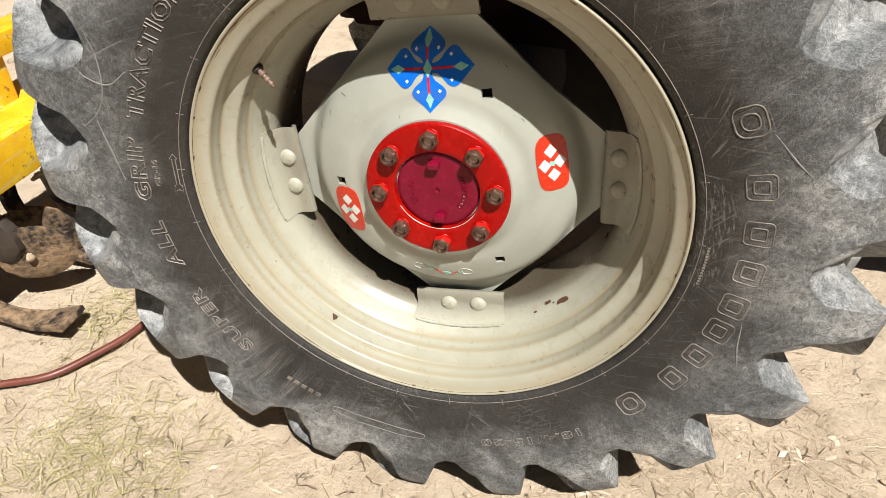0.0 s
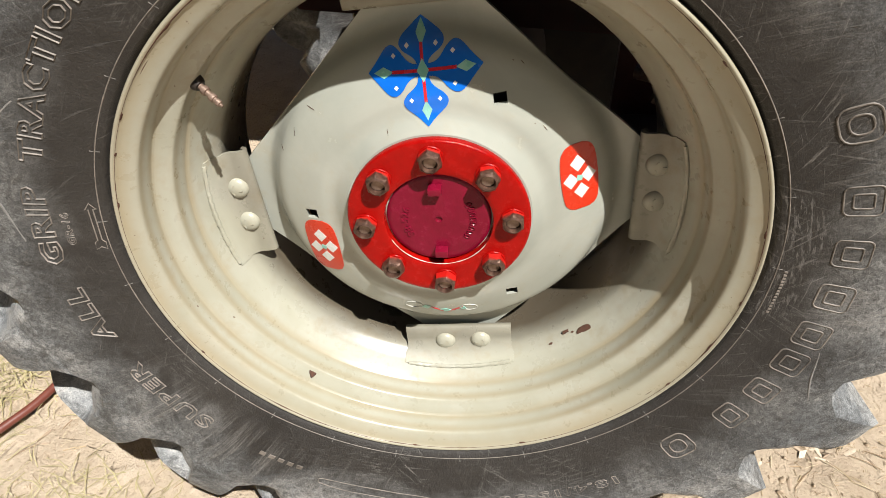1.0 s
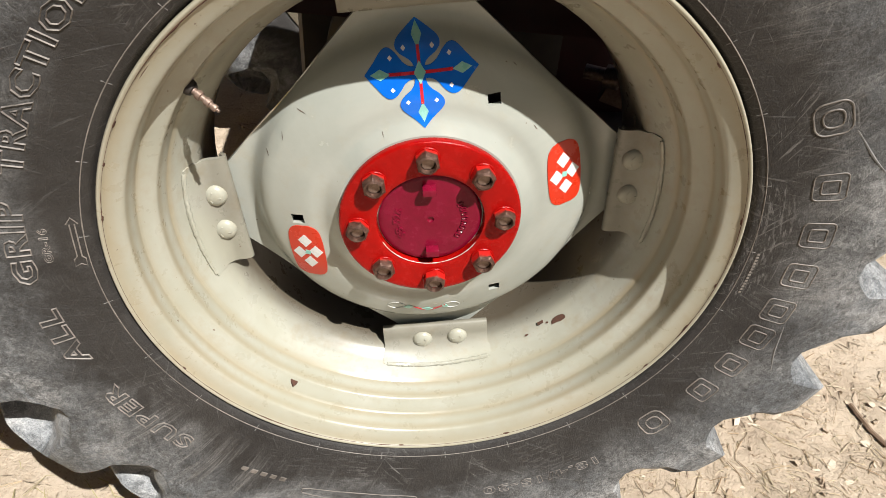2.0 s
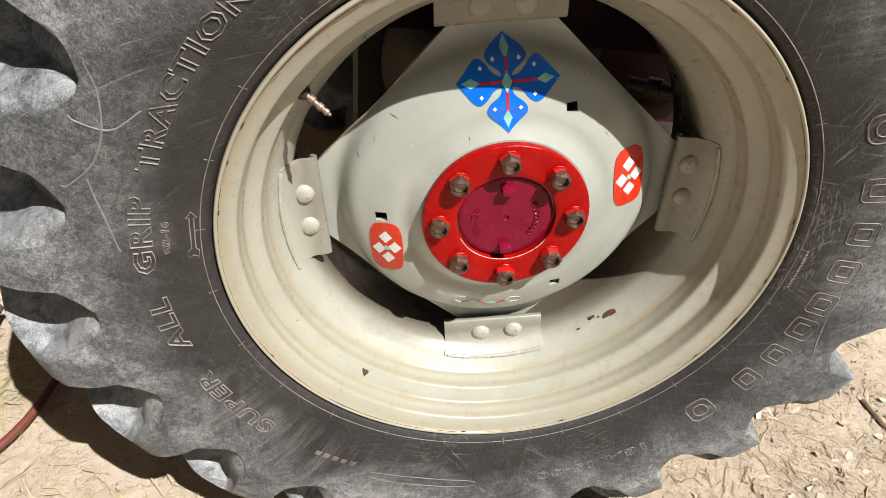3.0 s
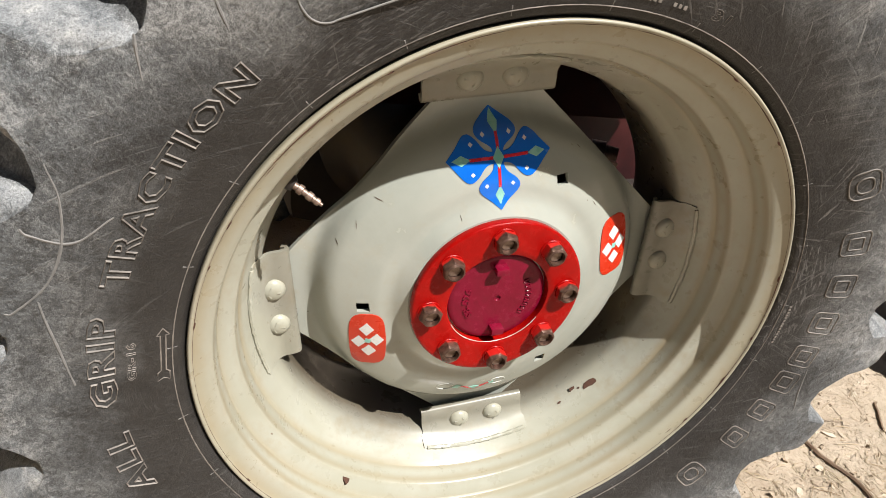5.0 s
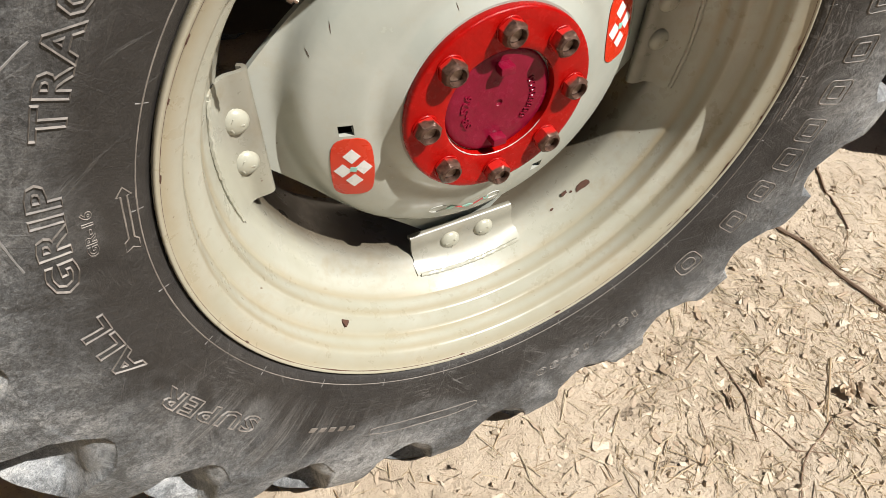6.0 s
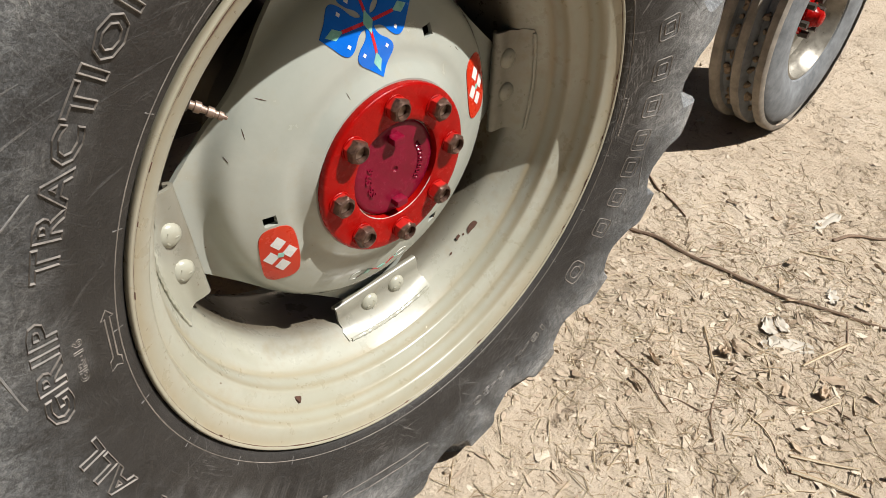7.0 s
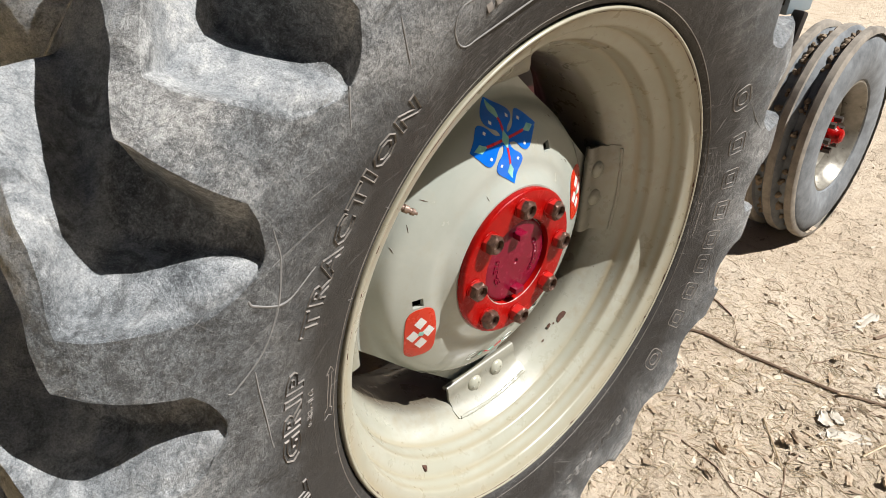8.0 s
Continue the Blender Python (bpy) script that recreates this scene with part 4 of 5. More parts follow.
def build_rear_wheel():
    wheel = thing("rear_wheel", (0, 0, HUB_Z), "big tractor rear wheel, cream rim, red hub, standing on earth", "wheel")
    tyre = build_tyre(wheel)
    rim = build_rim(wheel)
    disc = build_disc(wheel)
    build_decals(disc)
    build_worn_outline(disc)
    build_brackets(rim)
    build_hub(wheel)
    build_valve(rim)
    bm = bmesh.new()
    rl = random.Random(17)
    wide = [0.0004 + 0.0011 * max(0.0, noise.noise(Vector((k * 0.11, 3.7, 0)))) * rl.uniform(0.5, 1.5) for k in range(360)]
    tube(bm, [polar(k, 0.4032, -0.0597) for k in range(360)], wide, 5, True)
    part("rusted_edge", bm, CHIP_RUST, rim, "thin rusty line where the paint has worn off the lip")
    chip(rim, -124.8, -0.007, 0.3628, (0.008, 0.007), 3)
    chip(rim, -46.1, 0.065, 0.3318, (0.014, 0.006), 5)
    chip(rim, -51.5, 0.072, 0.3245, (0.007, 0.003), 8)
    chip(rim, -57.0, 0.066, 0.3312, (0.004, 0.002), 6)
    chip(rim, -49.6, 0.069, 0.3292, (0.003, 0.002), 7)
    chip(rim, 23.5, -0.0455, 0.3862, (0.004, 0.004), 9)
    chip(rim, 12.0, -0.0500, 0.3925, (0.006, 0.0025), 10)
    chip(rim, 141.5, -0.0555, 0.4000, (0.014, 0.0015), 11)
    for k, (a, s) in enumerate(((152, 0.006), (160, 0.004), (171, 0.005), (133, 0.007), (120, 0.004), (60, 0.005), (42, 0.004), (8, 0.006), (-8, 0.004), (-20, 0.007), (-33, 0.004), (-70, 0.006), (-95, 0.005), (-150, 0.004))):
        chip(rim, a, -0.0592, 0.4030, (s, 0.0016), 30 + k)
    chip(rim, -38.0, -0.0545, 0.3990, (0.012, 0.002), 12)
    # moulded words and marks on the sidewall
    lettering(tyre, "SUPER", -136.5, -155.5, 0.481, 0.026, "raised outlined word")
    lettering(tyre, "ALL", -161.5, -173.2, 0.478, 0.027, "raised outlined word")
    lettering(tyre, "GRIP", -178.2, -192.5, 0.478, 0.027, "raised outlined word")
    lettering(tyre, "TRACTION", 163.2, 132.8, 0.474, 0.026, "raised outlined word")
    lettering(tyre, "18.4/15-30", -55.0, -78.0, 0.500, 0.018, "raised outlined tyre size", 0.0010)
    lettering(tyre, "GR-16", -181.5, -187.8, 0.459, 0.010, "small raised code", 0.0007)
    for a in (15.0, 6.2, -1.8, -9.4, -15.6, -22.8, -30.2):
        w = 2.3 if a > -20 else 2.1
        outline("raised_character", tyre, [rounded(a - w, a + w, 0.474, 0.512, 0.18), rounded(a - w * 0.5, a + w * 0.5, 0.483, 0.503, 0.15)], 0.0011, label="raised outlined block in place of a letter")
    for a in (26.6, -41.5):
        outline("raised_badge", tyre, [rounded(a - 2.6, a + 2.6, 0.472, 0.512, 0.3), rounded(a - 1.4, a + 1.4, 0.481, 0.503, 0.4)], 0.0012, label="raised rounded badge")
    head, tail = polar(-189.6, 0.4345), polar(-180.0, 0.4335)
    run = tail - head
    across = Vector((-run.z, 0, run.x)).normalized()
    arrow = [head, head + run * 0.13 + across * 0.0062, head + run * 0.13 + across * 0.0026, head + run * 0.80 + across * 0.0026, head + run * 0.85 + across * 0.0062, tail + across * 0.0062, head + run * 0.95,
             tail - across * 0.0062, head + run * 0.85 - across * 0.0062, head + run * 0.80 - across * 0.0026, head + run * 0.13 - across * 0.0026, head + run * 0.13 - across * 0.0062]
    outline("direction_arrow", tyre, [[(math.degrees(math.atan2(q.z, q.x)), math.hypot(q.x, q.z)) for q in arrow]], 0.0009, label="raised rotation arrow")
    outline("moulded_frame", tyre, [rounded(97, 125, 0.478, 0.525, 0.085, 8, 0.46)], 0.0010, SCUFF, "raised line round a worn inscription")
    bars(tyre, 120, 103, 0.500, 0.011, 11, "worn inscription that cannot be read")
    bars(tyre, -116.5, -126, 0.497, 0.010, 5, "small worn letters")
    bars(tyre, 1.5, -8, 0.434, 0.0045, 14, "tiny worn letters")
    for a0, a1, count in ((92.5, 87.4, 6), (86.0, 81.0, 6), (79.4, 76.8, 3)):
        bars(tyre, a0, a1, 0.4375, 0.0055, count, "tiny worn numbers")
    lettering(tyre, "31", 72.6, 69.6, 0.4365, 0.0125, "small raised number", 0.0007)
    outline("moulded_frame", tyre, [rounded(-113, -91, 0.503, 0.520, 0.3, 6)], 0.0009, label="raised line round a worn inscription")
    # ridge beside the rim and its short ticks
    bm = bmesh.new()
    for r, w in ((0.4172, 0.0014), (0.4235, 0.0008)):
        tube(bm, [on_side(k * 2.5, r) for k in range(144)], w, 5, True)
    part("bead_ridge", bm, EMBOSS, tyre, "fine raised ring beside the rim")
    for k in range(25):
        a = 145.5 - k * 14.4
        outline("mould_tick", tyre, [[(a, 0.4185), (a, 0.4290)]], 0.0009, SCUFF, closed=False)
    # long pale scratches
    for pts in ([(151.0, 0.573), (153.8, 0.552), (158.6, 0.538), (163.4, 0.542), (167.0, 0.565), (167.3, 0.573)],
                [(157.8, 0.573), (158.3, 0.564), (158.1, 0.529), (154.2, 0.506)],
                [(165.6, 0.547), (171.7, 0.528), (177.2, 0.516)],
                [(137.2, 0.572), (138.0, 0.565), (140, 0.545)], [(129.6, 0.572), (130.5, 0.55), (131.5, 0.525)],
                [(24, 0.515), (19, 0.535), (15, 0.56)], [(-12, 0.515), (-17, 0.530), (-21, 0.552)]):
        loop = [(p.x, p.y) for p in curve_points([(a, r, 0) for a, r in pts], 26)]
        bm = bmesh.new()
        wide = [0.0009 + 0.0008 * abs(noise.noise(Vector((k * 0.23, pts[0][0], 0)))) + 0.0006 * math.sin(k / 8) for k in range(26)]
        tube(bm, [on_side(a, r, -0.0003) for a, r in loop], wide, 6)
        part("pale_scratch", bm, SCUFF, tyre, "thin pale rubbed line")
    return wheel


rear = build_rear_wheel()
rear_far = copy_thing(rear, pose(0, 1.76, HUB_Z, 0, 37, 180))
rear_far["label"] = "second big tractor rear wheel, in shade beyond the axle"

# ---- tractor ----


def build_tractor():
    tr = thing("tractor", (0, 0.88, 0.0), "grimy dark red tractor, its axle and gearbox in shade", "tractor")
    bm = bmesh.new()
    lathe(bm, [(-0.80, 0.0), (-0.80, 0.11), (-0.74, 0.115), (-0.73, 0.085), (-0.55, 0.09), (-0.34, 0.13), (-0.30, 0.17), (-0.26, 0.17), (-0.26, 0.0)], 40)
    bm.transform(Matrix.Translation((0, 0, HUB_Z)))
    ax = part("axle_housing", bm, GRIME, tr, "tapered axle housing")
    bm = bmesh.new()
    lathe(bm, [(0.80, 0.0), (0.80, 0.11), (0.74, 0.115), (0.73, 0.085), (0.55, 0.09), (0.34, 0.13), (0.30, 0.17), (0.26, 0.17), (0.26, 0.0)], 40)
    bm.transform(Matrix.Translation((0, 0, HUB_Z)))
    part("axle_housing", bm, GRIME, tr)
    # drums added behind the discs so that the square holes look dark
    for s in (1, -1):
        bm = bmesh.new()
        lathe(bm, [(s * y, r) for y, r in ((-0.800, 0.0), (-0.800, 0.19), (-0.790, 0.205), (-0.700, 0.205), (-0.690, 0.195), (-0.690, 0.0))], 48)
        bm.transform(Matrix.Translation((0, 0, HUB_Z)))
        part("brake_drum", bm, GRIME, tr, "greasy black brake drum, added behind the disc's holes")
    bm = bmesh.new()
    box(bm, (0.56, 0.52, 0.50), Matrix.Translation((0.05, 0, HUB_Z + 0.02)), 0.05)
    part("differential_case", bm, GRIME, tr)
    # mudguard: a curved sheet over each rear tyre with a flat inner side
    for s in (1, -1):
        bm = bmesh.new()
        grid = []
        for k in range(33):
            # the far mudguard, unseen, is enlarged to shade the far tyre and ground
            a = 28 + (112 if s > 0 else 132) * k / 32
            grid.append([bm.verts.new(polar(a, 0.86 - 0.02 * (j == 0), -0.70 + 0.28 * j / 4 if s > 0 else 0.90 - 0.48 * j / 4)) for j in range(5)])
        for p, q in zip(grid, grid[1:]):
            for j in range(4):
                bm.faces.new((p[j], p[j + 1], q[j + 1], q[j]))
        low = []
        for k in range(33):
            p = grid[k][4].co
            x = min(max(p.x, -0.28), 0.56)
            low.append(bm.verts.new((x, p.y, 0.13 - 0.06 * (x + 0.28))))
        for k in range(32):
            bm.faces.new((grid[k][4], grid[k + 1][4], low[k + 1], low[k]))
        bmesh.ops.remove_doubles(bm, verts=bm.verts, dist=1e-5)
        bmesh.ops.solidify(bm, geom=bm.faces[:], thickness=0.003)
        bm.transform(Matrix.Translation((0, 0, HUB_Z)))
        part("mudguard", bm, DARK_RED, tr, "grimy dark red mudguard over a rear tyre", angle=0.5)
    bm = bmesh.new()
    box(bm, (1.25, 0.36, 0.44), Matrix.Translation((0.93, 0, HUB_Z)), 0.05)
    part("gearbox", bm, DARK_RED, tr)
    bm = bmesh.new()
    box(bm, (0.85, 0.40, 0.50), Matrix.Translation((1.95, 0, HUB_Z + 0.02)), 0.06)
    part("engine_block", bm, GRIME, tr)
    # boards out of view, added to keep sunlight off the ground below
    for side in (-1, 1):
        bm = bmesh.new()
        box(bm, (0.50, 0.28, 0.02), Matrix.Translation((0.61, 0.305 * side, 0.53)), 0.006)
        part("footboard", bm, GRIME, tr, "unseen dark board, added to shade the ground underneath")
    # never in view; added so that its shadow covers the ground beyond
    bm = bmesh.new()
    box(bm, (1.45, 0.46, 0.46), Matrix.Translation((1.62, 0, HUB_Z + 0.50)), 0.08)
    part("bonnet", bm, DARK_RED, tr, "unseen dark red hood added to shade the ground")
    bm = bmesh.new()
    tube(bm, [(2.11, -0.55, 0.40), (2.11, 0.55, 0.40)], 0.05, 10)
    part("front_axle_beam", bm, GRIME, tr)
    return tr


tractor = build_tractor()


def build_front_wheel(parent, m):
    """Three-ribbed steering wheel; its axis is y, the outer face towards -y."""
    R = 0.410
    prof = [(-0.078, 0.216), (-0.092, 0.224), (-0.103, 0.256), (-0.107, 0.300), (-0.102, 0.346), (-0.094, 0.372), (-0.086, 0.384)]
    out = prof + [(-0.070, R - 0.014), (-0.060, R - 0.034), (-0.032, R - 0.036), (-0.022, R - 0.010), (-0.016, R - 0.004), (0.016, R - 0.004), (0.022, R - 0.010), (0.032, R - 0.036),
                  (0.060, R - 0.034), (0.070, R - 0.014)] + [(-y, r) for y, r in prof[::-1]]
    bm = bmesh.new()
    lathe(bm, out, 112)
    for v in bm.verts:
        v.co += v.co.normalized() * 0.003 * noise.noise(v.co * 20)
    w = part("front_wheel", bm, FRONT_RUBBER, parent, "dusty ribbed front tyre on a silver rim with red hub", angle=0.5)
    w.matrix_basis = m
    for y in (-0.082, 0.0, 0.082):
        bm = bmesh.new()
        h = 0.0185
        lathe(bm, [(y - h, R - 0.020), (y - h + 0.003, R - 0.003), (y - h + 0.007, R + 0.002), (y + h - 0.007, R + 0.002), (y + h - 0.003, R - 0.003), (y + h, R - 0.020)], 112)
        for v in bm.verts:
            v.co += v.co.normalized() * 0.004 * noise.noise(v.co * 24)
        part("tread_rib", bm, RIB, w, "worn dusty rib", angle=0.8)
    # caked mud in the grooves
    rng = random.Random(8)
    bm = bmesh.new()
    for k in range(210):
        a, y = rng.uniform(0, 360), rng.choice((-0.041, 0.041)) + rng.uniform(-0.010, 0.010)
        mm = Matrix.Translation(polar(a, R - 0.030, y)) @ Euler((rng.random() * 6, rng.random() * 6, rng.random() * 6)).to_matrix().to_4x4()
        bmesh.ops.create_icosphere(bm, subdivisions=1, radius=rng.uniform(0.006, 0.019), matrix=mm @ Matrix.Diagonal((1, 0.7, 0.8, 1)))
    mud = part("caked_mud", bm, MUDDY, w, "dried mud caked in the grooves", flat=True)
    mud["kind"] = "stuff"
    bm = bmesh.new()
    lathe(bm, [(-0.078, 0.221), (-0.086, 0.219), (-0.088, 0.211), (-0.078, 0.203), (-0.058, 0.196), (-0.046, 0.184), (-0.010, 0.180), (0.030, 0.182), (0.010, 0.174), (-0.012, 0.168), (-0.008, 0.140), (-0.014, 0.105), (-0.030, 0.080), (-0.034, 0.05)], 72)
    part("rim", bm, SILVER, w, "dusty silver rim")
    bm = bmesh.new()
    lathe(bm, [(-0.028, 0.070), (-0.040, 0.066), (-0.044, 0.044), (-0.062, 0.036), (-0.068, 0.030), (-0.086, 0.027), (-0.092, 0.019), (-0.094, 0.0)], 36)
    part("hub", bm, RED, w, "red painted hub with a domed cap")
    for k in range(6):
        bm = bmesh.new()
        bmesh.ops.create_cone(bm, cap_ends=True, segments=6, radius1=0.013, radius2=0.013, depth=0.034)
        bm.transform(Matrix.Translation(polar(k * 60 + 12, 0.062, -0.052)) @ Matrix.Rotation(math.pi / 2, 4, "X"))
        part("hub_nut", bm, GRIME, w, "dark greasy wheel nut", flat=True)
    bm = bmesh.new()
    tube(bm, [(0, 0.02, 0), (0, 0.16, 0), (0, 0.24, 0.04)], 0.045, 12)
    part("stub_axle", bm, GRIME, w)
    return w


# the tractor's parts stand in its own frame, whose origin is (0, 0.88, 0)
build_front_wheel(tractor, pose(2.14, -0.635, 0.408, -3, 0, -1))
build_front_wheel(tractor, pose(2.14, 0.635, 0.408, 3, 0, 183))

# front axle parts that show past the big tyre
bm = bmesh.new()
box(bm, (0.16, 0.46, 0.12), Matrix.Translation((2.180, -0.26, 0.46)), 0.02)
box(bm, (0.10, 0.10, 0.30), Matrix.Translation((2.200, -0.39, 0.50)), 0.02)
part("axle_support", bm, GRIME, tractor, "greasy dark front axle support")
bm = bmesh.new()
box(bm, (0.05, 0.05, 0.26), Matrix.Translation((2.140, -0.42, 0.70)) @ pose(0, 0, 0, 0, 14, 0), 0.01)
part("king_pin", bm, GRIME, tractor)
bm = bmesh.new()
box(bm, (0.24, 0.16, 0.14), Matrix.Translation((2.210, -0.32, 0.88)), 0.012)
pan = part("side_box", bm, BLUE_GREY, tractor, "blue-grey painted steel box")
for k in range(3):
    bm = bmesh.new()
    box(bm, (0.006, 0.022, 0.07), Matrix.Translation((2.089, -0.37 + 0.05 * k, 0.88)), 0.002)
    part("box_slot", bm, GRIME, pan, "dark slot")

# hitch parts behind the axle; the lift arm shows between the wheel's arms
# block placed out of view to shade the ground and the far tyre
bm = bmesh.new()
box(bm, (0.46, 0.56, 0.40), Matrix.Translation((-0.52, 0.30, 1.16)), 0.05)
part("lift_housing", bm, GRIME, tractor, "unseen dark housing, added to shade ground and far tyre")
bm = bmesh.new()
box(bm, (0.10, 0.05, 0.62), Matrix.Translation((-0.33, -0.26, 1.12)), 0.02)
part("lift_arm", bm, GRIME, tractor, "dark greasy lift arm")
# bright fitting beside the gearbox
bm = bmesh.new()
lathe(bm, [(-0.045, 0.0), (-0.045, 0.014), (-0.02, 0.016), (-0.018, 0.022), (0.01, 0.022), (0.012, 0.014), (0.05, 0.014), (0.05, 0.0)], 18)
bm.transform(pose(0.371, -0.434, 0.745, 0, 0, 60))
coupling = part("hydraulic_coupling", bm, STUD_STEEL, tractor, "small bright hydraulic coupling")
bm = bmesh.new()
box(bm, (0.07, 0.016, 0.045), pose(0.40, -0.42, 0.70, 0, 20, 0), 0.004)
part("coupling_bracket", bm, STUD_STEEL, coupling)

# ---- cultivator behind the tractor ----
cult = thing("cultivator", (-1.33, 0.9, 0.0), "yellow painted cultivator frame with rusty curved tines", "cultivator")
bm = bmesh.new()
box(bm, (0.26, 2.5, 0.125), Matrix.Translation((-0.03, 0.0, 0.47)), 0.006)
part("main_beam", bm, YELLOW, cult, "scratched yellow square beam")
bm = bmesh.new()
box(bm, (0.10, 2.4, 0.06), Matrix.Translation((-0.08, 0.06, 0.69)), 0.006)
up_beam = part("upper_beam", bm, YELLOW, cult, "yellow upper beam")
bm = bmesh.new()
box(bm, (0.050, 0.10, 0.004), Matrix.Translation((-0.07, -0.52, 0.7215)), 0.001)
part("maker_plate", bm, DECAL_WHITE, up_beam, "white label with unreadable marks")
for y in (-0.35, 0.25, 0.8):
    bm = bmesh.new()
    box(bm, (0.05, 0.06, 0.15), Matrix.Translation((-0.07, y, 0.595)), 0.004)
    part("beam_strut", bm, YELLOW, cult)
for y in (-0.72, -0.42, -0.12, 0.2, 0.55):
    bm = bmesh.new()
    pts = curve_points([(0.02, y, 0.40), (-0.09, y, 0.34), (-0.12, y, 0.22), (-0.04, y, 0.10), (0.10, y + 0.01, 0.05), (0.24, y + 0.02, 0.07)], 20)
    rows = []
    for i, p in enumerate(pts):
        d = (pts[min(i + 1, 19)] - pts[max(i - 1, 0)]).normalized()
        side = Vector((0, 1, 0))
        nrm = d.cross(side).normalized()
        wd = 0.027 + (0.022 * (i - 14) / 5 if i > 14 else 0)
        rows.append([bm.verts.new(p + side * a * wd + nrm * c * 0.008) for a, c in ((-1, -1), (1, -1), (1, 1), (-1, 1))])
    for a, c in zip(rows, rows[1:]):
        for k in range(4):
            bm.faces.new((a[k], a[(k + 1) % 4], c[(k + 1) % 4], c[k]))
    bm.faces.new(rows[0])
    bm.faces.new(rows[-1])
    tine = part("tine", bm, RUSTY, cult, "rusty curved tine caked with soil")
    bm = bmesh.new()
    lathe(bm, [(-0.035, 0.0), (-0.03, 0.05), (-0.018, 0.078), (0.0, 0.085), (0.018, 0.078), (0.03, 0.05), (0.035, 0.0)], 28)
    bm.transform(Matrix.Translation((0.02, y + 0.09, 0.26)))
    for v in bm.verts:
        v.co += Vector((0, 0, 1)) * 0.014 * noise.noise(v.co * 30) + Vector((1, 0, 0)) * 0.014 * noise.noise(v.co * 26 + Vector((4, 4, 4)))
    part("tine_boss", bm, GRIME, tine, "round greasy clamp")
    crumbs = random.Random(int(y * 100) + 900)
    for _ in range(5):
        bm = bmesh.new()
        bmesh.ops.create_icosphere(bm, subdivisions=2, radius=crumbs.uniform(0.012, 0.026))
        for v in bm.verts:
            v.co = v.co * (1 + 0.7 * noise.noise(v.co * 60 + Vector((y, y, 0)) * 9))
            v.co.y *= 0.5
        bm.transform(Matrix.Translation((crumbs.uniform(-0.06, 0.11), y + crumbs.uniform(-0.02, 0.13), crumbs.uniform(0.20, 0.36))) @ pose(0, 0, 0, crumbs.uniform(0, 90), 0, crumbs.uniform(0, 90)))
        part("dried_mud", bm, CLOD, tine, "lump of dried mud", flat=True)

for y, x, z, r in ((-0.60, 0.10, 0.20, 0.10), (-0.47, -0.02, 0.15, 0.12), (-0.30, 0.09, 0.21, 0.09), (-0.18, -0.05, 0.14, 0.11)):
    bm = bmesh.new()
    lathe(bm, [(-0.012, 0.0), (-0.016, 0.03), (-0.010, r - 0.02), (-0.003, r), (0.004, r), (0.006, r - 0.02), (0.010, 0.03), (0.014, 0.0)], 30)
    for v in bm.verts:
        v.co += v.co.normalized() * 0.008 * noise.noise(v.co * 25)
    bm.transform(Matrix.Translation((x, y, z)) @ pose(0, 0, 0, 12, 0, 35))
    part("soil_disc", bm, RUSTY, cult, "rusty disc caked with soil")

# ---- hose ----
bm = bmesh.new()
hose_pts = curve_points([(-1.75, -0.33, 0.03), (-1.45, -0.17, 0.025), (-1.18, -0.027, 0.020), (-1.058, 0.035, 0.020), (-0.985, 0.135, 0.022), (-0.935, 0.230, 0.024), (-0.905, 0.36, 0.028), (-0.86, 0.50, 0.03), (-0.74, 0.7, 0.03), (-0.70, 1.0, 0.03)], 70)
tube(bm, hose_pts, 0.0098, 12)
hose = part("rubber_hose", bm, HOSE)
tagged(hose, "red-brown rubber hose lying across the bare earth", "hose")

# ---- litter ----
rng = random.Random(21)


def lie(x, y, up=0.0):
    return Vector((x, y, ground_height(x, y) + up))


def build_straw():
    """Straw chips and chaff, thickest on the trodden side."""
    bm = bmesh.new()
    for _ in range(11500):
        if rng.random() < 0.62:
            x, y = rng.gauss(0.95, 0.62), rng.gauss(-0.30, 0.33)
        else:
            x, y = rng.uniform(-1.8, 3.3), rng.uniform(-1.0, 1.6)
        a = rng.uniform(0, math.tau)
        ln, w = rng.choice((0.005, 0.007, 0.010, 0.014, 0.018, 0.03, 0.045, 0.06)) * rng.uniform(0.7, 1.4), rng.uniform(0.0003, 0.0012)
        d, s = Vector((math.cos(a), math.sin(a), rng.uniform(-0.08, 0.12))), Vector((-math.sin(a), math.cos(a), 0))
        c = lie(x, y, 0.0012)
        k = [c - d * ln / 2, c + d * ln * 0.02 + Vector((0, 0, ln * 0.06)), c + d * ln / 2]
        rows = []
        for p in k:
            rows.append([bm.verts.new(p - s * w), bm.verts.new(p + Vector((0, 0, w * 1.1))), bm.verts.new(p + s * w)])
        for p, q in zip(rows, rows[1:]):
            for j in (0, 1):
                bm.faces.new((p[j], p[j + 1], q[j + 1], q[j]))
    ob = part("straw_litter", bm, STRAW, flat=True)
    tagged(ob, "scattered pale straw chips and chaff on the earth", "straw", kind="stuff")


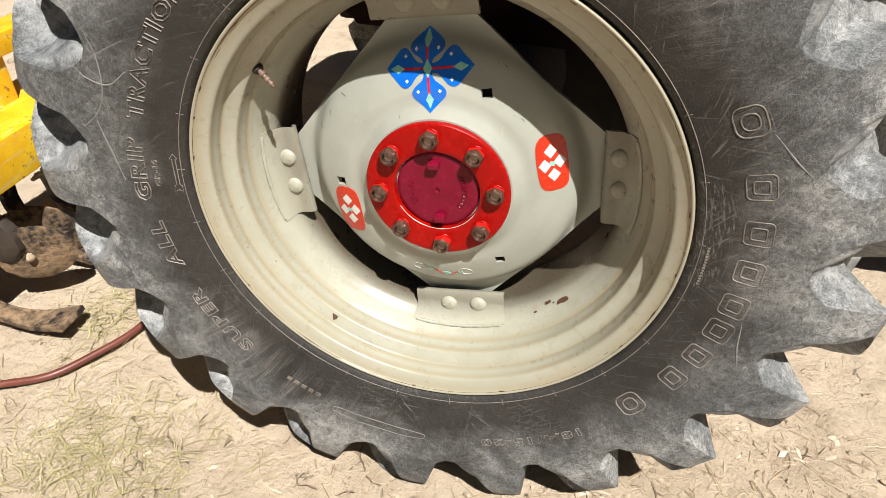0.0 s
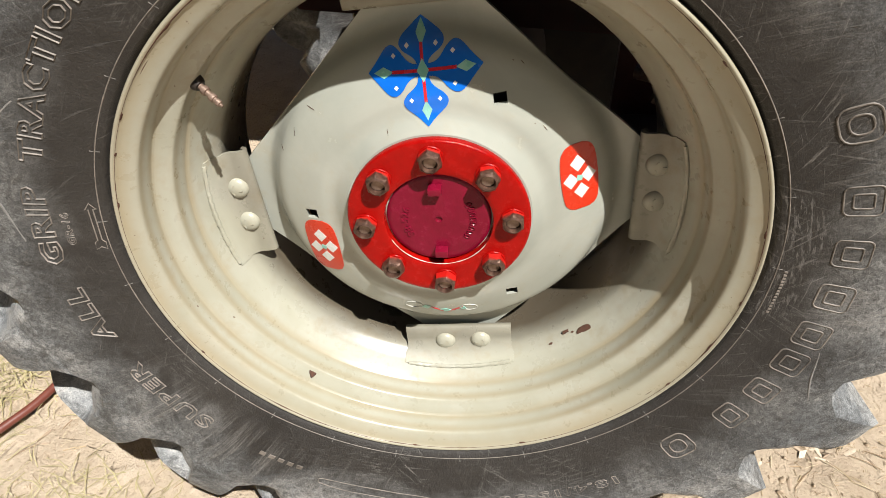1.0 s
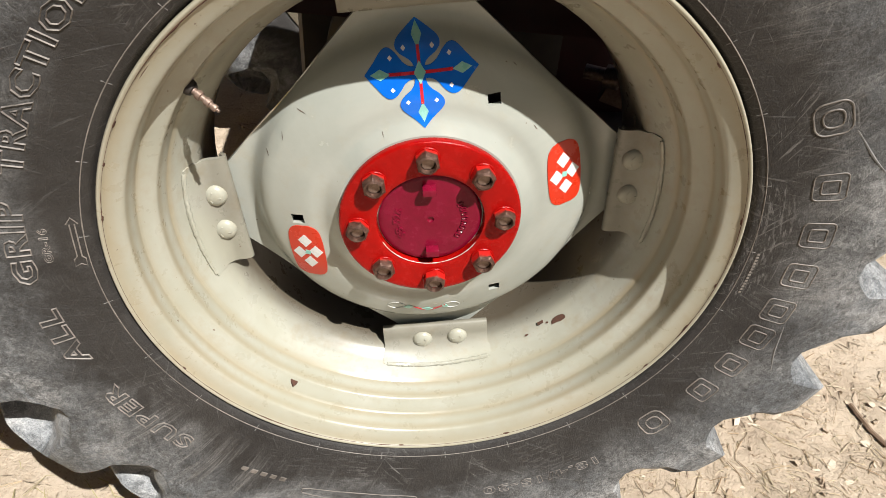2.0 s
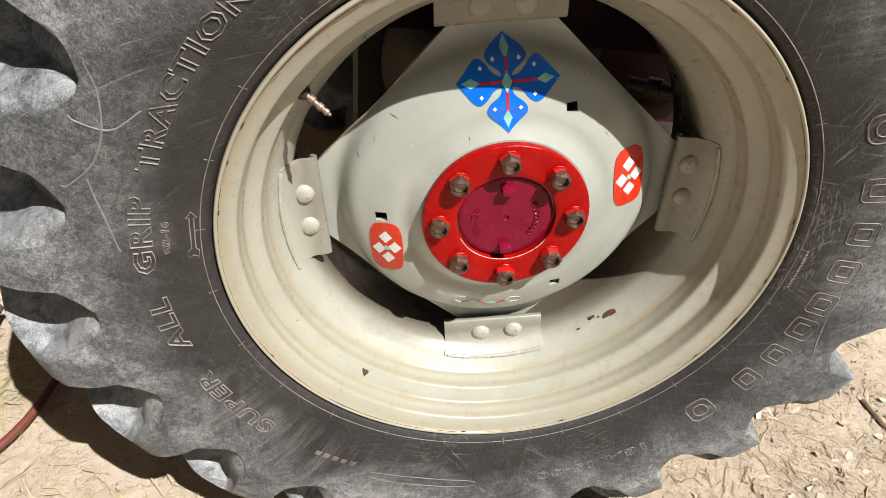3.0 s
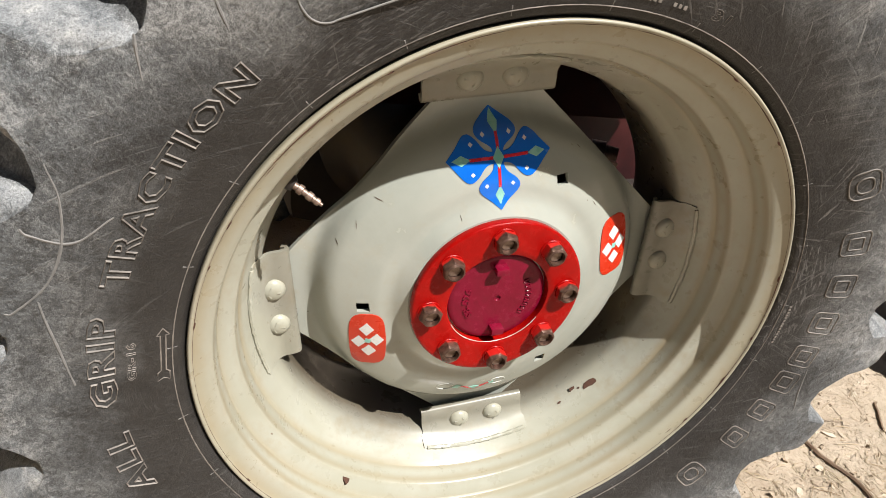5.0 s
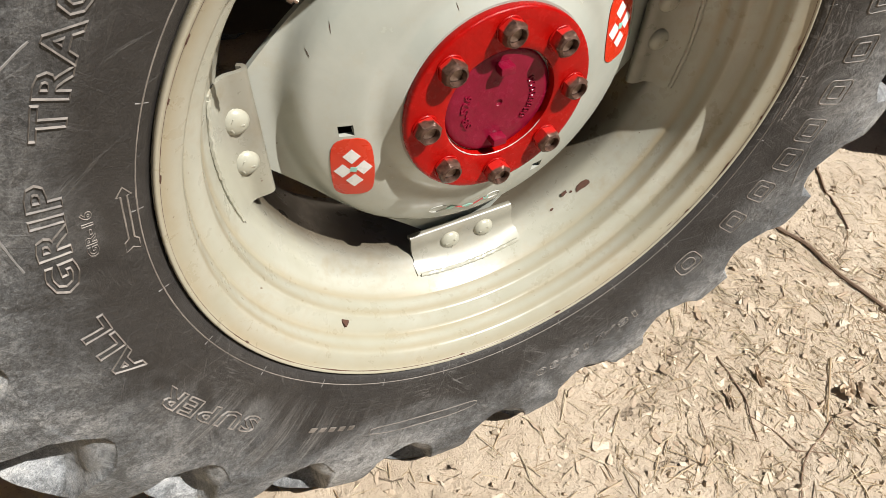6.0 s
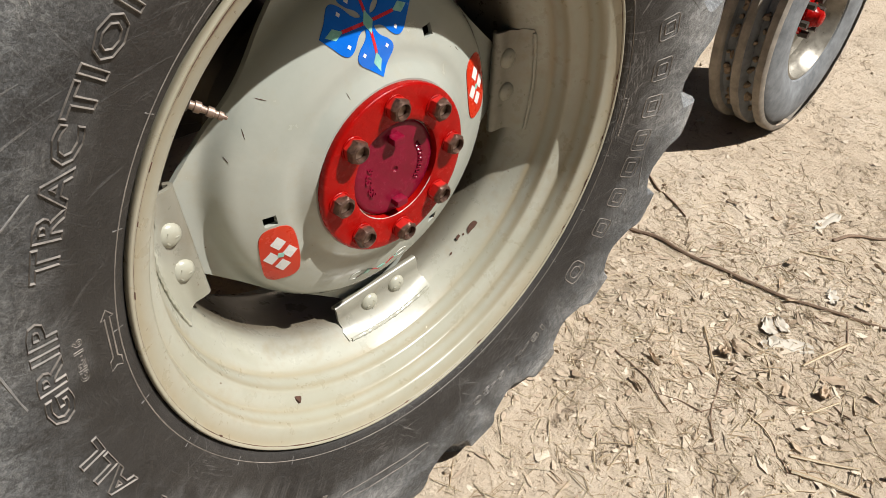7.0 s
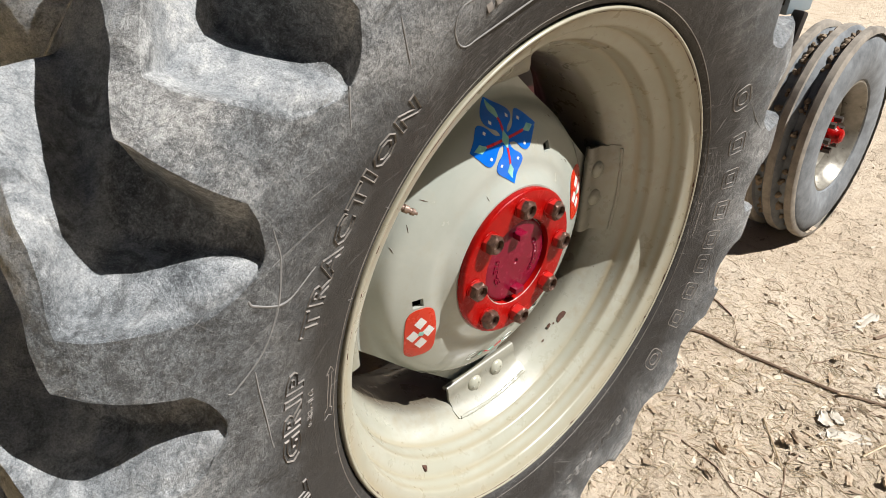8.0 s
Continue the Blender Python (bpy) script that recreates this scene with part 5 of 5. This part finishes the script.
def build_clods():
    bm = bmesh.new()
    for _ in range(3600):
        x, y = (rng.gauss(0.8, 0.7), rng.gauss(-0.25, 0.4)) if rng.random() < 0.5 else (rng.uniform(-1.8, 3.3), rng.uniform(-1.0, 1.6))
        s = rng.choice((0.0015, 0.002, 0.003, 0.004, 0.007)) * rng.uniform(0.7, 1.4)
        m = Matrix.Translation(lie(x, y, s * 0.2)) @ Euler((rng.random() * 6, rng.random() * 6, rng.random() * 6)).to_matrix().to_4x4() @ Matrix.Diagonal((1, rng.uniform(0.5, 1), rng.uniform(0.3, 0.6), 1))
        v0 = bmesh.ops.create_icosphere(bm, subdivisions=1, radius=s, matrix=m)["verts"]
        for v in v0:
            v.co += Vector((rng.uniform(-1, 1), rng.uniform(-1, 1), rng.uniform(-1, 1))) * s * 0.38
    ob = part("soil_crumbs", bm, CLOD, flat=True)
    tagged(ob, "loose crumbs and small clods of dry soil", "soil crumbs", kind="stuff")


def build_grass(cx, cy, sx, sy, count, label):
    bm = bmesh.new()
    for _ in range(count):
        x, y = rng.gauss(cx, sx), rng.gauss(cy, sy)
        a, ln, w = rng.uniform(0, math.tau), rng.uniform(0.03, 0.12), rng.uniform(0.0006, 0.0012)
        p = lie(x, y, 0.002)
        d, s = Vector((math.cos(a), math.sin(a), 0)), Vector((-math.sin(a), math.cos(a), 0))
        lift = rng.uniform(0.004, 0.022)
        ks = [p, p + d * ln * 0.35 + Vector((0, 0, lift * 0.8)), p + d * ln * 0.7 + Vector((0, 0, lift)) + s * ln * rng.uniform(-0.2, 0.2), p + d * ln + Vector((0, 0, lift * 0.4))]
        rows = [[bm.verts.new(q - s * w * f), bm.verts.new(q + s * w * f)] for q, f in zip(ks, (1, 1, 0.8, 0.2))]
        for q, r in zip(rows, rows[1:]):
            bm.faces.new((q[0], q[1], r[1], r[0]))
    ob = part("dry_grass", bm, DRY_GRASS, flat=True)
    tagged(ob, label, "grass", kind="stuff")


def build_flakes():
    """Broken leaf and husk flakes, each a torn, bent scrap."""
    verts, faces = [], []
    for _ in range(6500):
        if rng.random() < 0.66:
            x, y = rng.gauss(0.95, 0.6), rng.gauss(-0.32, 0.33)
        else:
            x, y = rng.uniform(-1.8, 3.3), rng.uniform(-1.0, 1.6)
        s = rng.choice((0.002, 0.003, 0.004, 0.004, 0.006, 0.006, 0.009, 0.013, 0.02)) * rng.uniform(0.7, 1.3)
        m = Matrix.Translation(lie(x, y, 0.001 + s * 0.06)) @ Euler((rng.uniform(-0.2, 0.2), rng.uniform(-0.2, 0.2), rng.uniform(0, 6.3))).to_matrix().to_4x4()
        n, slim, o = rng.choice((4, 5, 5, 6)), rng.uniform(0.10, 0.55), len(verts)
        verts.append(m @ Vector((rng.uniform(-0.3, 0.3) * s, 0, s * rng.uniform(-0.02, 0.08))))
        for k in range(n):
            q = (k + rng.uniform(-0.3, 0.3)) * math.tau / n
            e = s * rng.uniform(0.55, 1.1)
            verts.append(m @ Vector((e * math.cos(q), e * math.sin(q) * slim, s * rng.uniform(-0.05, 0.07))))
        faces += [(o, o + 1 + k, o + 1 + (k + 1) % n) for k in range(n)]
    me = bpy.data.meshes.new("leaf_litter")
    me.from_pydata(verts, [], faces)
    me.materials.append(FLAKE)
    tagged(new("leaf_litter", me), "scattered broken leaf and husk flakes", "leaf litter", kind="stuff")


build_straw()
build_flakes()
build_clods()
build_grass(-0.80, -0.14, 0.15, 0.11, 520, "thin tangle of dry yellow-green grass on earth")
build_grass(-1.05, 0.30, 0.08, 0.07, 220, "small tuft of dry grass beside the hose")


def twig(name, keys, r, label, n=40, wob=0.006, mat=None):
    pts = curve_points([(x, y, 0) for x, y in keys], n)
    out = []
    for i, p in enumerate(pts):
        w = Vector((p.x * 9, p.y * 9, r * 700))
        q = lie(p.x + wob * noise.noise(w) * 1.6, p.y + wob * noise.noise(w + Vector((7, 3, 1))) * 1.6, r * 0.7)
        q.z = (q.z + 2 * (out[-1].z if out else q.z)) / 3 + 0.0004
        out.append(q)
    bm = bmesh.new()
    tube(bm, out, [r * (1 - 0.45 * i / n) * rng.uniform(0.93, 1.07) for i in range(n)], 6)
    tagged(part(name, bm, mat or TWIG), label, "twig" if mat is None else "straw", group="twigs on the ground" if mat is None else "straw stalks")


twig("twig", [(1.07, 0.24), (1.085, 0.165), (1.105, 0.074), (1.12, -0.105), (1.155, -0.31), (1.215, -0.44), (1.26, -0.56), (1.36, -0.8)], 0.006, "long thin brown twig lying across the earth", 70)
twig("twig", [(1.42, 0.30), (1.34, 0.18), (1.26, 0.07)], 0.0042, "short brown stick on bare earth")
twig("twig", [(1.53, -0.30), (1.62, -0.33), (1.72, -0.42), (1.9, -0.5)], 0.006, "dark crooked stick on bare earth")
twig("twig", [(0.62, -0.10), (0.60, -0.20), (0.56, -0.30)], 0.0022, "thin brown twig in the straw")
twig("twig", [(0.74, -0.33), (0.64, -0.36), (0.55, -0.43)], 0.0022, "thin brown twig in the straw")
twig("twig", [(1.20, -0.46), (1.10, -0.50), (1.00, -0.49)], 0.0022, "thin brown twig in the straw")
twig("straw_stalk", [(1.10, -0.50), (0.94, -0.45)], 0.005, "pale broken straw stalk", 10, 0.001, STRAW)
twig("straw_stalk", [(1.46, -0.36), (1.40, -0.25)], 0.004, "pale broken straw stalk", 10, 0.001, STRAW)
twig("straw_stalk", [(0.62, -0.56), (0.68, -0.69)], 0.005, "pale broken straw stalk", 10, 0.001, STRAW)
twig("straw_stalk", [(0.66, -0.54), (0.74, -0.66)], 0.004, "pale broken straw stalk", 10, 0.001, STRAW)
twig("straw_stalk", [(0.80, -0.52), (0.90, -0.56)], 0.003, "pale broken straw stalk", 10, 0.001, STRAW)
twig("straw_stalk", [(0.86, -0.22), (0.73, -0.33)], 0.003, "pale broken straw stalk", 10, 0.001, STRAW)
for k in range(34):
    x, y, a = rng.uniform(0.55, 1.75), rng.uniform(-0.80, 0.05), rng.uniform(0, math.tau)
    ln = rng.uniform(0.04, 0.13)
    bow = rng.uniform(-0.12, 0.12) * ln
    keys = [(x, y), (x + 0.5 * ln * math.cos(a) - bow * math.sin(a), y + 0.5 * ln * math.sin(a) + bow * math.cos(a)), (x + ln * math.cos(a), y + ln * math.sin(a))]
    if k % 3:
        twig("straw_stalk", keys, rng.uniform(0.0012, 0.0026), "thin pale straw stalk on the earth", 12, 0.001, STRAW)
    else:
        twig("twig", keys, rng.uniform(0.0012, 0.0024), "hair-thin brown twig in the straw", 14, 0.003)


def leaf(x, y, ln, wd, turn, curl, mat, name, label, category, group):
    """A dry leaf or scrap, bent and a little crumpled."""
    bm = bmesh.new()
    n, m = 9, 6
    grid = []
    sd = rng.random() * 50
    bend = rng.uniform(-0.6, 1.0)
    for i in range(n):
        t = i / (n - 1)
        w = wd * (math.sin(math.pi * min(t * 0.94 + 0.04, 1)) ** 0.75 * 0.4 + 0.6 * (0.55 + 0.9 * noise.noise(Vector((round(t * 4) * 1.7, sd, 3)))))
        row = []
        for j in range(m + 1):
            s = j / m * 2 - 1
            z = curl * (s * s * 0.35 * bend + (t - 0.5) ** 2 * 0.9) + 0.55 * curl * noise.noise(Vector((t * 3.5 + sd, s * 2.2, 0)))
            row.append(bm.verts.new((ln * (t - 0.5), w * s * 0.5 * (1 + 0.45 * noise.noise(Vector((t * 6, 2 * (s > 0), sd)))), z)))
        grid.append(row)
    for i in range(n - 1):
        for j in range(m):
            bm.faces.new((grid[i][j], grid[i][j + 1], grid[i + 1][j + 1], grid[i + 1][j]))
    bmesh.ops.remove_doubles(bm, verts=bm.verts, dist=1e-5)
    bmesh.ops.solidify(bm, geom=bm.faces[:], thickness=0.0006)
    ob = part(name, bm, mat, angle=1.2)
    ob.matrix_basis = Matrix.Translation(lie(x, y, 0.004)) @ pose(0, 0, 0, rng.uniform(-12, 12), rng.uniform(-12, 12), turn)
    tagged(ob, label, category, group)


for x, y, ln, wd, turn, curl in ((0.845, -0.290, 0.075, 0.045, 20, 0.020), (0.865, -0.320, 0.060, 0.040, 80, 0.018), (0.892, -0.523, 0.045, 0.040, 10, 0.026), (0.704, -0.243, 0.085, 0.045, 50, 0.010),
                                 (1.31, -0.254, 0.04, 0.025, 0, 0.012), (0.66, -0.19, 0.05, 0.02, 70, 0.016), (0.95, -0.52, 0.06, 0.04, 120, 0.012), (0.83, -0.454, 0.05, 0.03, 20, 0.010)):
    leaf(x, y, ln, wd, turn, curl, LEAF, "dry_leaf", "curled dry brown leaf on the earth", "leaf", "dry leaves on the ground")

for _ in range(40):
    x, y = rng.uniform(0.3, 1.9), rng.uniform(-0.85, 0.15)
    if abs(x) < 0.45 and y > -0.2:
        continue
    leaf(x, y, rng.uniform(0.02, 0.055), rng.uniform(0.012, 0.03), rng.uniform(0, 360), rng.uniform(0.003, 0.010), LEAF, "dry_leaf", "small torn piece of dry leaf among straw", "leaf", "dry leaves on the ground")
for x, y, ln, wd, turn in ((0.985, -0.40, 0.11, 0.06, -60), (1.00, -0.33, 0.07, 0.05, 30), (0.95, -0.36, 0.05, 0.035, -20), (1.62, -0.24, 0.12, 0.05, -15), (1.26, -0.40, 0.05, 0.04, 30), (1.04, -0.35, 0.06, 0.04, 45), (1.9, 0.36, 0.05, 0.04, 10)):
    leaf(x, y, ln, wd, turn, 0.018, PAPER, "paper_scrap", "crumpled dirty white scrap on the earth", "scrap", "scraps on the ground")
